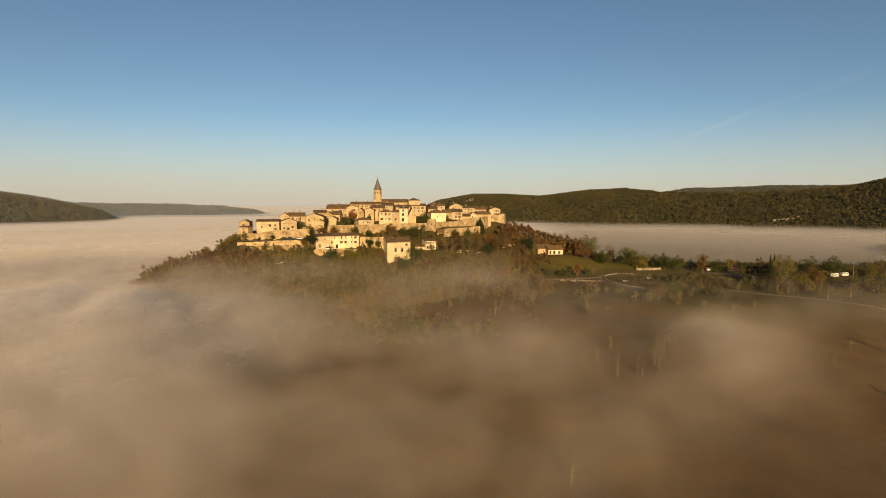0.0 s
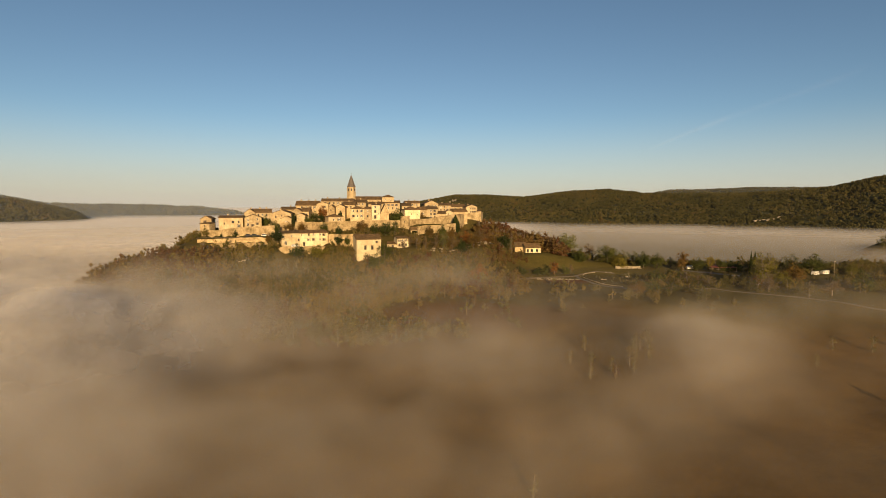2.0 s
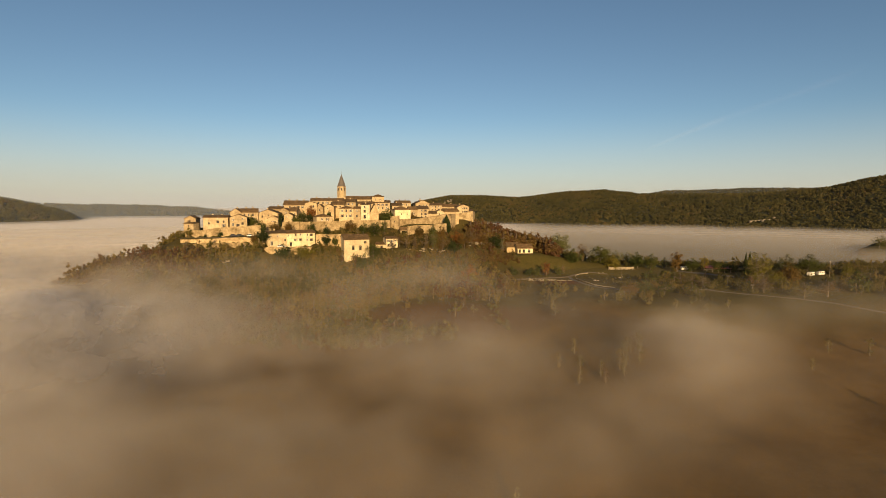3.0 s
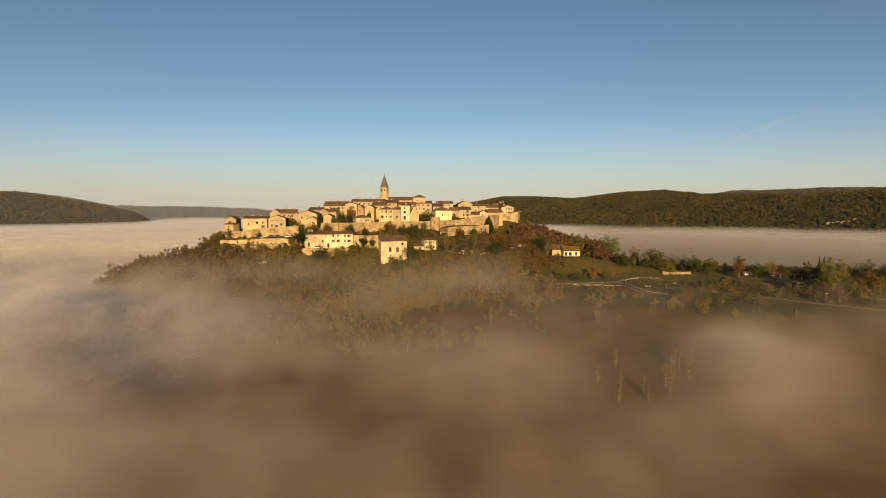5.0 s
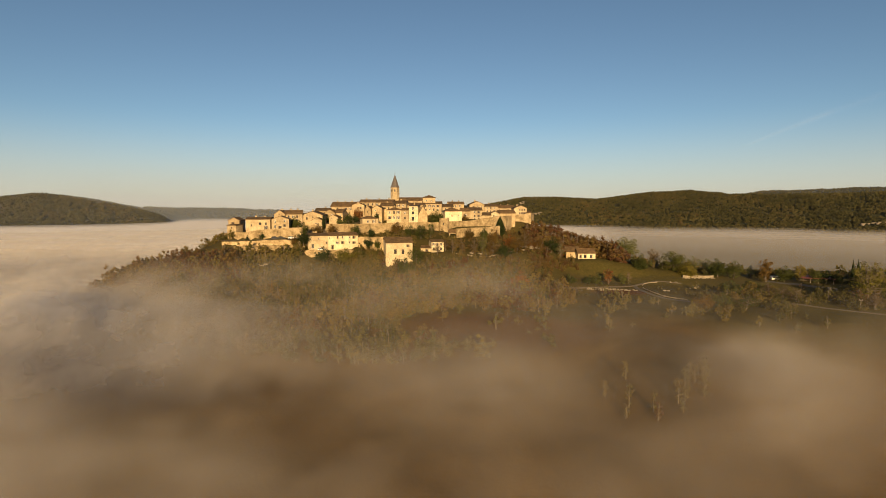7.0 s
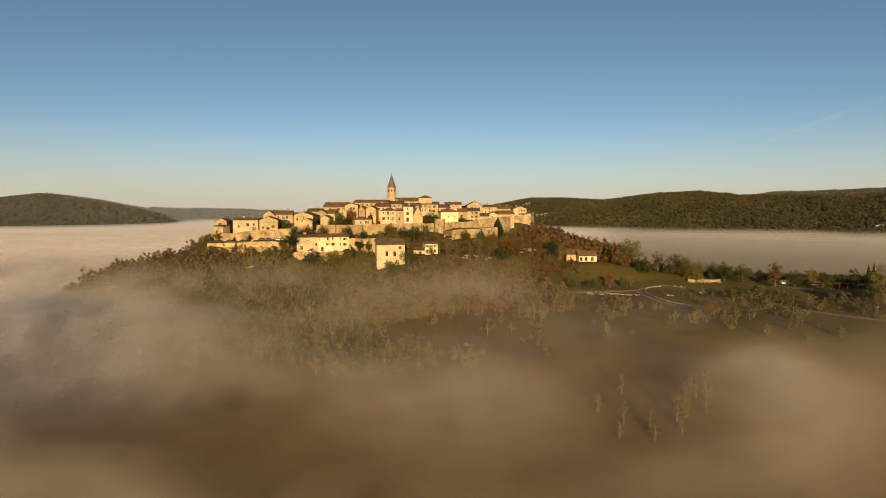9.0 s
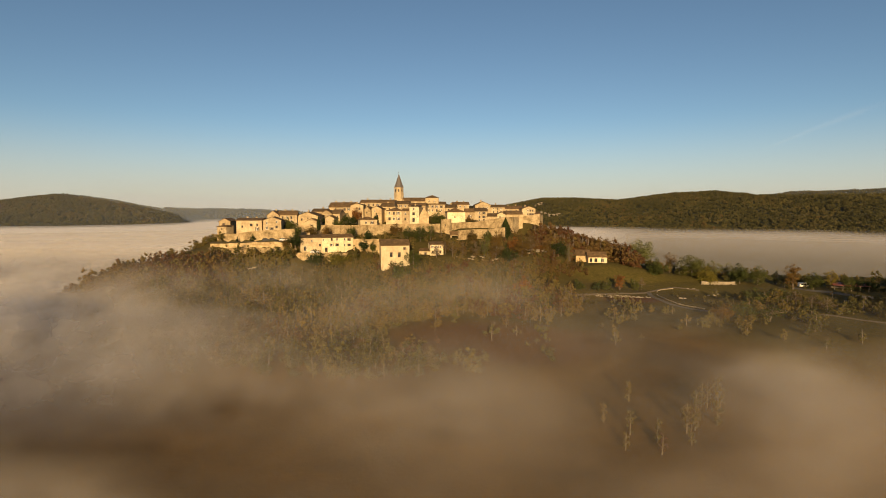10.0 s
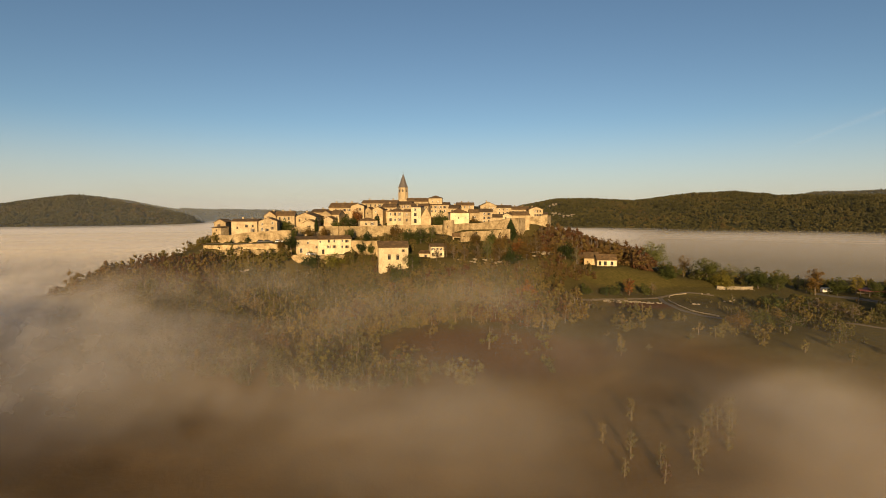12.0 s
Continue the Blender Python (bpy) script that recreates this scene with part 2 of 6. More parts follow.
def value_noise(x, y, seed=0):
    x, y = np.asarray(x, float), np.asarray(y, float)
    xi, yi = np.floor(x).astype(int), np.floor(y).astype(int)
    fx, fy = x - xi, y - yi
    fx, fy = fx * fx * (3 - 2 * fx), fy * fy * (3 - 2 * fy)
    g = GRAIN[seed % 8]
    a, b = g[xi & 255, yi & 255], g[(xi + 1) & 255, yi & 255]
    c, d = g[xi & 255, (yi + 1) & 255], g[(xi + 1) & 255, (yi + 1) & 255]
    return (a * (1 - fx) + b * fx) * (1 - fy) + (c * (1 - fx) + d * fx) * fy


def fbm(x, y, seed=0, octaves=4):
    total, weight, norm = 0.0, 1.0, 0.0
    for i in range(octaves):
        total = total + weight * value_noise(np.asarray(x) * 2 ** i + 17.3 * i, np.asarray(y) * 2 ** i + 9.1 * i, seed + i)
        norm += weight
        weight *= 0.5
    return total / norm


def sstep(a, b, x):
    k = np.clip((np.asarray(x, float) - a) / (b - a), 0, 1)
    return k * k * (3 - 2 * k)


def smin(a, b, k):
    h = np.clip(0.5 + 0.5 * (b - a) / k, 0, 1)
    return b * (1 - h) + a * h - k * h * (1 - h)


def front(x):
    """Where the hill's steep foot runs: the line of the first terrace."""
    return np.interp(x, [-300, -160, -125, -100, -83, -70, -47, -25, 0, 24, 50, 100, 150, 300, 600],
                     [215, 229, 247, 265, 278, 289, 298, 297, 301, 314, 321, 345, 352, 345, 330])


def ground(x, y):
    """Height of the land: the village hill with its spur, the valley, the wooded ranges round it."""
    x, y = np.asarray(x, float), np.asarray(y, float)
    s = y - front(x)
    rise = np.interp(s, [-420, -260, -170, -100, -60, -26, -10, 0, 9, 14, 22, 40, 46, 52, 60, 80, 110, 130, 165, 210, 300, 420],
                     [6, 13, 19, 25, 29, 34, 39, 44, 49.5, 52, 53.5, 60, 61, 65, 67, 72, 78, 79, 66, 44, 15, 2])
    easy = np.interp(s, [-420, -260, -190, -150, -100, -60, -26, -5, 8, 22, 34, 48, 70, 110, 420],
                     [9, 18, 23, 28, 32.5, 33.5, 34.5, 38, 44, 50, 50, 38, 22, 6, 2])
    k = sstep(47, 80, x)
    rise = rise * (1 - k) + easy * k
    cap = np.interp(x, [-420, -255, -196, -162, -147, -135, -121, -108, -95, -40, 10, 24, 36, 46, 56, 66, 80, 110, 150, 250, 420, 800],
                    [0, 0, 2, 14, 29, 44, 55, 61, 68, 82, 76, 70, 67, 64, 56, 49, 46.5, 41, 37.5, 35.5, 32, 10])
    near = smin(rise, cap, 4.0) + 1.6 * (fbm(x / 22, y / 22, 1) - 0.5)
    near = near + 2.5 * sstep(-49, -45, x) * (1 - sstep(-34, -30, x)) * sstep(297, 303, y) * (1 - sstep(312, 326, y))
    third = np.interp(x, [-110, -98.3, -82.2, -71], [281, 285.5, 293, 297])
    second = np.interp(x, [-110, -98.6, -83.3, -74], [289, 290.5, 295.5, 299])
    first = np.interp(x, [-110.5, -103, -94.5, -75], [296, 298.5, 301, 305.5])
    steps = 54.2 + 2.2 * sstep(0, 1.5, y - third) + 2.8 * sstep(0, 1.5, y - second) + 3.3 * sstep(0, 1.5, y - first)
    k = sstep(-117, -110, x) * (1 - sstep(-75, -69, x)) * sstep(-7, -1, y - third) * (1 - sstep(5, 16, y - first))
    near = near * (1 - k) + steps * k
    k = sstep(-74, -70, x) * (1 - sstep(-46, -42, x)) * sstep(0, 2, y - np.interp(x, [-71, -62, -50], [296.5, 299.2, 303])) * (1 - sstep(316, 324, y))
    near = near * (1 - k) + np.maximum(near, 53.7) * k
    foot = np.interp(x, [-71, -62, -50, -46], [296.0, 298.6, 302.6, 305.4])
    near = near + 2.2 * sstep(-78, -70, x) * (1 - sstep(-46, -42, x)) * sstep(-16, -3, y - foot) * (1 - sstep(0, 3, y - foot))
    near = near + 2.8 * sstep(-62, -56, x) * (1 - sstep(-8, 0, x)) * sstep(316, 326, y) * (1 - sstep(338, 346, y))
    near = near - 6.5 * sstep(23, 31, x) * (1 - sstep(52, 60, x)) * (1 - sstep(376, 386, y)) * sstep(340, 352, y)
    k = sstep(52, 60, x) * (1 - sstep(84, 94, x)) * sstep(322, 336, y) * (1 - sstep(362, 372, y))
    near = near * (1 - k) + np.minimum(near, 46.2) * k
    near = np.maximum(near, 47 * np.exp(-((x - 450) / 75) ** 2 - ((y - 500) / 38) ** 2))
    r, a = np.hypot(x, y), np.degrees(np.arctan2(x, y))
    crest = np.interp(a, [-3, 3, 7, 10, 12, 15, 18.5, 22, 25, 30, 34, 37, 39.5, 46, 60, 90],
                      [70, 96, 95, 91, 97, 106, 107, 97, 98, 104, 108, 112, 127, 144, 144, 120])
    right = 5 + (crest - 5) * sstep(880, 1380, r) * (1 - 0.6 * sstep(1500, 2300, r)) * sstep(-8, 0, a) * (1 - sstep(100, 140, a))
    crest2 = np.interp(a, [18, 24, 31, 36, 45, 60], [88, 124, 132, 131, 143, 126])
    right2 = 5 + (crest2 - 5) * sstep(1650, 2250, r) * (1 - 0.5 * sstep(2300, 3200, r)) * sstep(12, 20, a) * (1 - sstep(60, 80, a))
    crest3 = np.interp(a, [-90, -60, -50, -46, -43, -40.7, -38, -36, -34, -31.5], [90, 74, 74, 80, 90, 97, 91, 84, 74, 58])
    left = 5 + (crest3 - 5) * sstep(800, 1300, r) * (1 - 0.6 * sstep(1400, 1900, r)) * sstep(-28.5, -32.5, a) * (1 - sstep(-100, -140, a))
    crest4 = np.interp(a, [-60, -38, -32, -27, -22, -19, -16], [88, 74, 72, 72, 66, 52, 34])
    left2 = 5 + (crest4 - 5) * sstep(1280, 1650, r) * (1 - 0.5 * sstep(1750, 2500, r)) * sstep(-14, -19, a) * (1 - sstep(-70, -95, a))
    far = np.maximum(np.maximum(right, right2), np.maximum(left, left2)) + 16 * (fbm(x / 240, y / 240, 3) - 0.5) * sstep(800, 1200, r)
    return np.maximum(near, np.where(r > 560, far, -50))


def axis(dense_from, dense_to, step, low, high, growth=1.12):
    mid = list(np.arange(dense_from, dense_to + 0.01, step))
    up, down, d = [mid[-1]], [mid[0]], step
    while up[-1] < high:
        d = min(d * growth, 120)
        up.append(up[-1] + d)
    d = step
    while down[-1] > low:
        d = min(d * growth, 120)
        down.append(down[-1] - d)
    return np.array(down[:0:-1] + mid + up[1:])


def sheet(name, xs, ys, zfun, mat, layers, only=None):
    gx, gy = np.meshgrid(xs, ys)
    gx, gy = gx.ravel(), gy.ravel()
    gz = zfun(gx, gy)
    nx, ny = len(xs), len(ys)
    i = np.arange((nx - 1) * (ny - 1))
    c = (i // (nx - 1)) * nx + i % (nx - 1)
    quads = np.stack([c, c + 1, c + nx + 1, c + nx], 1)
    if only:
        quads = quads[layers[only](gx, gy, gz)[quads].max(1) > 0.004]
        used, quads = np.unique(quads, return_inverse=True)
        quads, gx, gy, gz = quads.reshape(-1, 4), gx[used], gy[used], gz[used]
    me = bpy.data.meshes.new(name)
    me.from_pydata(np.stack([gx, gy, gz], 1).tolist(), [], quads.tolist())
    me.polygons.foreach_set("use_smooth", np.ones(len(quads), bool))
    for key, fun in layers.items():
        at = me.attributes.new(key, "FLOAT", "POINT")
        at.data.foreach_set("value", np.asarray(fun(gx, gy, gz), np.float32))
    me.materials.append(mat)
    me.update()
    return new(name, me)


def meadow_mask(x, y, z):
    m = sstep(40, 70, x) * (1 - sstep(118, 150, x)) * sstep(322, 330, y) * (1 - sstep(356, 368, y))
    m2 = sstep(80, 120, x) * sstep(190, 240, y) * (1 - sstep(290, 310, y)) * 0.7
    m3 = sstep(-112, -95, x) * (1 - sstep(-45, -30, x)) * sstep(8, 14, y - front(x)) * (1 - sstep(60, 80, y - front(x))) * 0.7
    m4 = sstep(100, 130, x) * sstep(300, 320, y) * (1 - sstep(345, 365, y)) * 0.6
    return np.clip(np.maximum(np.maximum(m, m2), np.maximum(m3, m4)) * (0.5 + fbm(x / 9, y / 9, 5)), 0, 1)


def soil_mask(x, y, z):
    e = ((x - 84) / 14) ** 2 + ((y - 306) / 7) ** 2
    e2 = ((x - 30) / 40) ** 2 + ((y - 245) / 22) ** 2
    return np.clip(1.3 - e, 0, 1) + np.clip(1.2 - e2, 0, 0.8) * (1 - np.clip(1.3 - e, 0, 1))


land = sheet("ground", axis(-240, 330, 2.0, -4200, 4200), axis(60, 470, 1.8, -900, 4700), ground, GROUND,
             {"meadow": meadow_mask, "soil": soil_mask, "fallow": lambda x, y, z: (1 - sstep(235, 270, y)) * sstep(-160, -120, x), "canopy": lambda x, y, z: sstep(600, 800, np.hypot(x, y))})
tagged(land, "wooded hill, fields and valley under morning mist", "ground", kind="structure")


# ---- mist: thin sheets, one behind the other ----
# heads and hollows of the mist: x, y, size, lift
PUFFS = ((-58, 104, 25, 8), (-98, 108, 30, 5), (-10, 104, 12, 11), (30, 103, 16, 3), (86, 143, 17, 5), (62, 126, 18, 3), (100, 172, 22, 4),
         (-34, 141, 19, -9), (10, 131, 15, -6), (-30, 72, 22, 3), (130, 118, 30, -14), (14, 76, 18, -5), (60, 80, 28, -8), (-112, 165, 36, 8), (-86, 188, 36, 8), (-66, 172, 28, 4), (-118, 215, 34, 5), (-40, 196, 28, 4), (20, 185, 32, 3), (92, 182, 22, 4.5),
         (-45, 97, 10, 5), (-71, 112, 12, 5), (-27, 119, 10, 5), (-52, 125, 10, 4), (6, 113, 9, 4), (23, 97, 10, 4), (46, 113, 10, 4), (70, 135, 9, 4))


def noise3(x, y, z, seed=0):
    zi = np.floor(z)
    k = z - zi
    k = k * k * (3 - 2 * k)
    return value_noise(x + 37.7 * zi, y + 17.3 * zi, seed) * (1 - k) + value_noise(x + 37.7 * (zi + 1), y + 17.3 * (zi + 1), seed) * k


def fbm3(x, y, z, seed=0, octaves=3):
    total = sum(noise3(x * 2 ** i, y * 2 ** i, z * 2 ** i, seed + i) * 0.5 ** i for i in range(octaves))
    return total / (2 - 0.5 ** (octaves - 1))


def mist_top(x, y):
    r = np.hypot(x, y)
    billow = fbm(x / 38 + 3.1, y / 34 + 1.7, 2, 3) - 0.5
    t = 39.0 + 6 * billow * (1 - sstep(300, 600, r)) * (0.35 + 0.65 * sstep(-180, -110, x))
    for cx, cy, size, lift in PUFFS:
        t = t + lift * np.exp(-((x - cx) ** 2 + (y - cy) ** 2) / size ** 2)
    return t + 6.0 * sstep(450, 800, r) + 7.0 * sstep(-105, -150, x)


def slice_part(x, y):
    """Where the leaning sheets stand in for the level ones."""
    return sstep(-300, -240, x) * (1 - sstep(300, 345, y)) * (1 - sstep(240, 285, x)) * sstep(22, 45, y)


def off_ground(x, y, z):
    return sstep(0.0, 5.0 + 3.0 * sstep(-80, -130, x), z - ground(x, y))


def sea_cover(level):
    def cover(x, y, z):
        r = np.hypot(x, y)
        body = sstep(-1, 6, mist_top(x, y) - level)
        east = sstep(3, 14, np.degrees(np.arctan2(x, y)))
        thick = 0.10 + 0.35 * sstep(-95, -190, x) * sstep(130, 215, y) + 0.45 * sstep(375, 430, y) * (1 - 0.6 * east)
        thick = np.where(y > 375, thick * (1 - 0.4 * sstep(60, 110, x) * (1 - sstep(700, 1000, r))), thick)
        thick = np.maximum(thick, 0.85 * sstep(460, 640, r) * (1 - 0.77 * east))
        return np.clip(body * thick * off_ground(x, y, z) * (1 - slice_part(x, y)), 0, 1)
    return cover


mist_x, mist_y = axis(-230, 250, 6.0, -4200, 4200, 1.2), axis(30, 420, 6.0, -700, 4700, 1.2)
for level in (50.0, 47.5, 45.0, 42.5, 40.0, 37.5, 35.0, 32.5):
    def mist_height(x, y, level=level):
        return level + 0.8 * (fbm(x / 40 + 5, y / 32 + level * 0.05, 6, 3) - 0.5) * (1 - sstep(450, 800, np.hypot(x, y)))
    m = sheet("mist_bank", mist_x, mist_y, mist_height, MIST, {"cover": sea_cover(level)}, "cover")
    tagged(m, "thin layer of pale morning mist filling the valley", "mist", kind="stuff")


def grid_sheet(name, gx, gy, gz, mat, layers, only):
    """A sheet over a grid of places, without the cells where nothing of it would show."""
    rows_n, cols_n = gx.shape
    c = (np.arange(rows_n - 1)[:, None] * cols_n + np.arange(cols_n - 1)[None, :]).ravel()
    quads = np.stack([c, c + 1, c + cols_n + 1, c + cols_n], 1)
    quads = quads[only.ravel()[quads].max(1) > 0.005]
    used, quads = np.unique(quads, return_inverse=True)
    quads = quads.reshape(-1, 4)
    me = bpy.data.meshes.new(name)
    me.from_pydata(np.stack([gx.ravel()[used], gy.ravel()[used], gz.ravel()[used]], 1).tolist(), [], quads.tolist())
    me.polygons.foreach_set("use_smooth", np.ones(len(quads), bool))
    for key, values in layers.items():
        me.attributes.new(key, "FLOAT", "POINT").data.foreach_set("value", np.asarray(values.ravel()[used], np.float32))
    me.materials.append(mat)
    me.update()
    return new(name, me)


def rolling_mist(x, y, z):
    """How dense the rolling mist is at a place: rounded heads, torn edges, and wisps above."""
    puffs = np.minimum(sum(np.exp(-((x - cx) ** 2 + (y - cy) ** 2) / (0.9 * size) ** 2) for cx, cy, size, lift in PUFFS if lift > 2.5), 1.2)
    thick = 0.012 + 0.084 * puffs * (1 - sstep(175, 215, y)) + 0.034 * sstep(0, -70, x)
    thick = thick + 0.22 * sstep(-105, -170, x) * sstep(130, 215, y) + 0.06 * sstep(-50, -110, x) + 0.03 * sstep(-25, -70, x) * sstep(135, 165, y)
    thick = thick * (1 - 0.8 * sstep(100, 124, x) * (1 - sstep(165, 200, y))) * (1 - 0.7 * sstep(-5, 40, x) * (1 - sstep(100, 140, y)))
    thick = thick * (1 - 0.45 * sstep(215, 250, y) * sstep(-125, -95, x))
    thick = thick * (1 - 0.92 * sstep(44, 70, x) * sstep(205, 236, y))
    thick = thick * (1 - 0.25 * sstep(-70, -40, x) * (1 - sstep(195, 225, y)))
    thick = thick * (1 - 0.45 * sstep(-15, -40, x) * (1 - sstep(78, 104, y)))
    thick = thick * (1 - 0.4 * sstep(40, 70, x) * (1 - sstep(145, 172, y)))
    thick = thick * (1 - 0.75 * np.exp(-((x + 58) / 30) ** 2 - ((y - 147) / 15) ** 2))
    thick = thick * (1 - 0.22 * (1 - sstep(118, 150, y)))
    wild = 1 - 0.75 * sstep(-85, -130, x)
    heads = np.abs(2 * fbm3(x / 34 + 2.2, y / 34 + 5.1, z / 26, 1, 2) - 1)
    depth = mist_top(x, y) - z + wild * (13 * (fbm3(x / 23, y / 23, z / 18, 4, 3) - 0.5) + 18 * (heads - 0.24))
    body = sstep(-1.0, 3.2, depth) * (0.5 + fbm3(x / 58 + 9.3, y / 58, z / 40, 6, 2))
    veil = (0.04 + 0.04 * sstep(-40, -80, x)) * sstep(56, 41, z) + (0.08 + 0.07 * sstep(50, 45, z)) * sstep(-80, -135, x) * sstep(60, 50, z)
    veil = veil * (1 - sstep(318, 340, y)) * sstep(260, 190, x) * sstep(185, 235, y) * (1 - 0.97 * sstep(26, 52, x) * sstep(208, 240, y))
    veil = veil + 0.008 * sstep(48, 40, z) * (1 - sstep(200, 235, y))
    wisps = 0.3 + 1.5 * sstep(0.36, 0.66, fbm3(x / 40 + 4.4, y / 27 + 8.8, z / 13, 2, 3))
    return np.clip((thick * body + veil * wisps) * off_ground(x, y, z) * slice_part(x, y) * 1.25, 0, 0.85)


slice_x, slice_z = np.arange(-306.0, 290.0, 4.0), np.arange(6.0, 64.0, 2.0)
for start in np.arange(24.0, 335.0, 9.0):
    gx, gz = np.meshgrid(slice_x, slice_z)
    gy = start + (gz - 36.0) + 7.0 * (fbm(gx / 34 + start, gz / 17 + start * 0.31, 5, 3) - 0.5)
    cover = rolling_mist(gx, gy, gz)
    m = grid_sheet("mist_bank", gx, gy, gz, BILLOW, {"cover": cover}, cover)
    tagged(m, "rolling heads of pale brown morning mist over the fields", "mist", kind="stuff")

# haze between the near hill and the ranges, added as upright blue-coloured sheets
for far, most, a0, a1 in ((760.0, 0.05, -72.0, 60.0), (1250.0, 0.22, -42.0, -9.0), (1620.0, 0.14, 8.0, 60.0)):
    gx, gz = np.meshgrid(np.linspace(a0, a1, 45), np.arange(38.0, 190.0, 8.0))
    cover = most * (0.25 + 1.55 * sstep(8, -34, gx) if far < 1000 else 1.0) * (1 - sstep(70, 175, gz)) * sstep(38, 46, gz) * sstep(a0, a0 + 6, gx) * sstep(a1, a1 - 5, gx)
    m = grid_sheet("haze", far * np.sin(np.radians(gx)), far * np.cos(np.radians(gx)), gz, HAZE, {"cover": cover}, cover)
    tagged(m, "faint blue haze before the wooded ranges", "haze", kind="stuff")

# ---- building blocks ----
def part(name, bm, mat, parent=None, label=""):
    me = bpy.data.meshes.new(name)
    bm.to_mesh(me)
    bm.free()
    for one in (mat if isinstance(mat, (list, tuple)) else [mat]):
        me.materials.append(one)
    ob = new(name, me)
    if parent is not None:
        ob.parent = parent
    if label:
        tagged(ob, label)
    return ob


def thing(name, m, label, category, group=""):
    e = new(name)
    e.empty_display_size = 0.5
    e.matrix_world = m
    return tagged(e, label, category, group)


def add_box(bm, x0, x1, y0, y1, z0, z1):
    v = [bm.verts.new(p) for p in ((x0, y0, z0), (x1, y0, z0), (x1, y1, z0), (x0, y1, z0), (x0, y0, z1), (x1, y0, z1), (x1, y1, z1), (x0, y1, z1))]
    for q in ((3, 2, 1, 0), (4, 5, 6, 7), (0, 1, 5, 4), (1, 2, 6, 5), (2, 3, 7, 6), (3, 0, 4, 7)):
        bm.faces.new([v[i] for i in q])


def add_poly(bm, pts):
    return bm.faces.new([bm.verts.new(p) for p in pts])


def add_prism(bm, pts, off):
    """A slab: the polygon and its copy moved by off, with sides."""
    a = [bm.verts.new(p) for p in pts]
    b = [bm.verts.new((p[0] + off[0], p[1] + off[1], p[2] + off[2])) for p in pts]
    bm.faces.new(a)
    bm.faces.new(b[::-1])
    for i in range(len(a)):
        j = (i + 1) % len(a)
        bm.faces.new((a[j], a[i], b[i], b[j]))


def add_tube(bm, p0, p1, r0, r1, n=6):
    p0, p1 = Vector(p0), Vector(p1)
    q = (p1 - p0).to_track_quat("Z", "Y")
    rings = []
    for p, r in ((p0, r0), (p1, r1)):
        rings.append([bm.verts.new(p + q @ Vector((r * math.cos(2 * math.pi * i / n), r * math.sin(2 * math.pi * i / n), 0))) for i in range(n)])
    for i in range(n):
        j = (i + 1) % n
        bm.faces.new((rings[0][i], rings[0][j], rings[1][j], rings[1][i]))
    bm.faces.new(rings[1])
    bm.faces.new(rings[0][::-1])


def facade(bm, width, height, openings, depth=0.28):
    """A front wall in the plane y = 0 with real openings and their reveals."""
    xs = sorted({0, width, *[v for u, z, w, h in openings for v in (u - w / 2, u + w / 2)]})
    zs = sorted({0, height, *[v for u, z, w, h in openings for v in (z - h / 2, z + h / 2)]})
    for x0, x1 in zip(xs, xs[1:]):
        for z0, z1 in zip(zs, zs[1:]):
            if x1 - x0 < 1e-4 or z1 - z0 < 1e-4:
                continue
            cx, cz = (x0 + x1) / 2, (z0 + z1) / 2
            if any(abs(cx - u) < w / 2 and abs(cz - z) < h / 2 for u, z, w, h in openings):
                continue
            add_poly(bm, ((x0, 0, z0), (x1, 0, z0), (x1, 0, z1), (x0, 0, z1)))
    for u, z, w, h in openings:
        x0, x1, z0, z1 = u - w / 2, u + w / 2, z - h / 2, z + h / 2
        add_poly(bm, ((x0, 0, z0), (x0, 0, z1), (x0, depth, z1), (x0, depth, z0)))
        add_poly(bm, ((x1, 0, z1), (x1, 0, z0), (x1, depth, z0), (x1, depth, z1)))
        add_poly(bm, ((x0, 0, z1), (x1, 0, z1), (x1, depth, z1), (x0, depth, z1)))
        add_poly(bm, ((x1, 0, z0), (x0, 0, z0), (x0, depth, z0), (x1, depth, z0)))


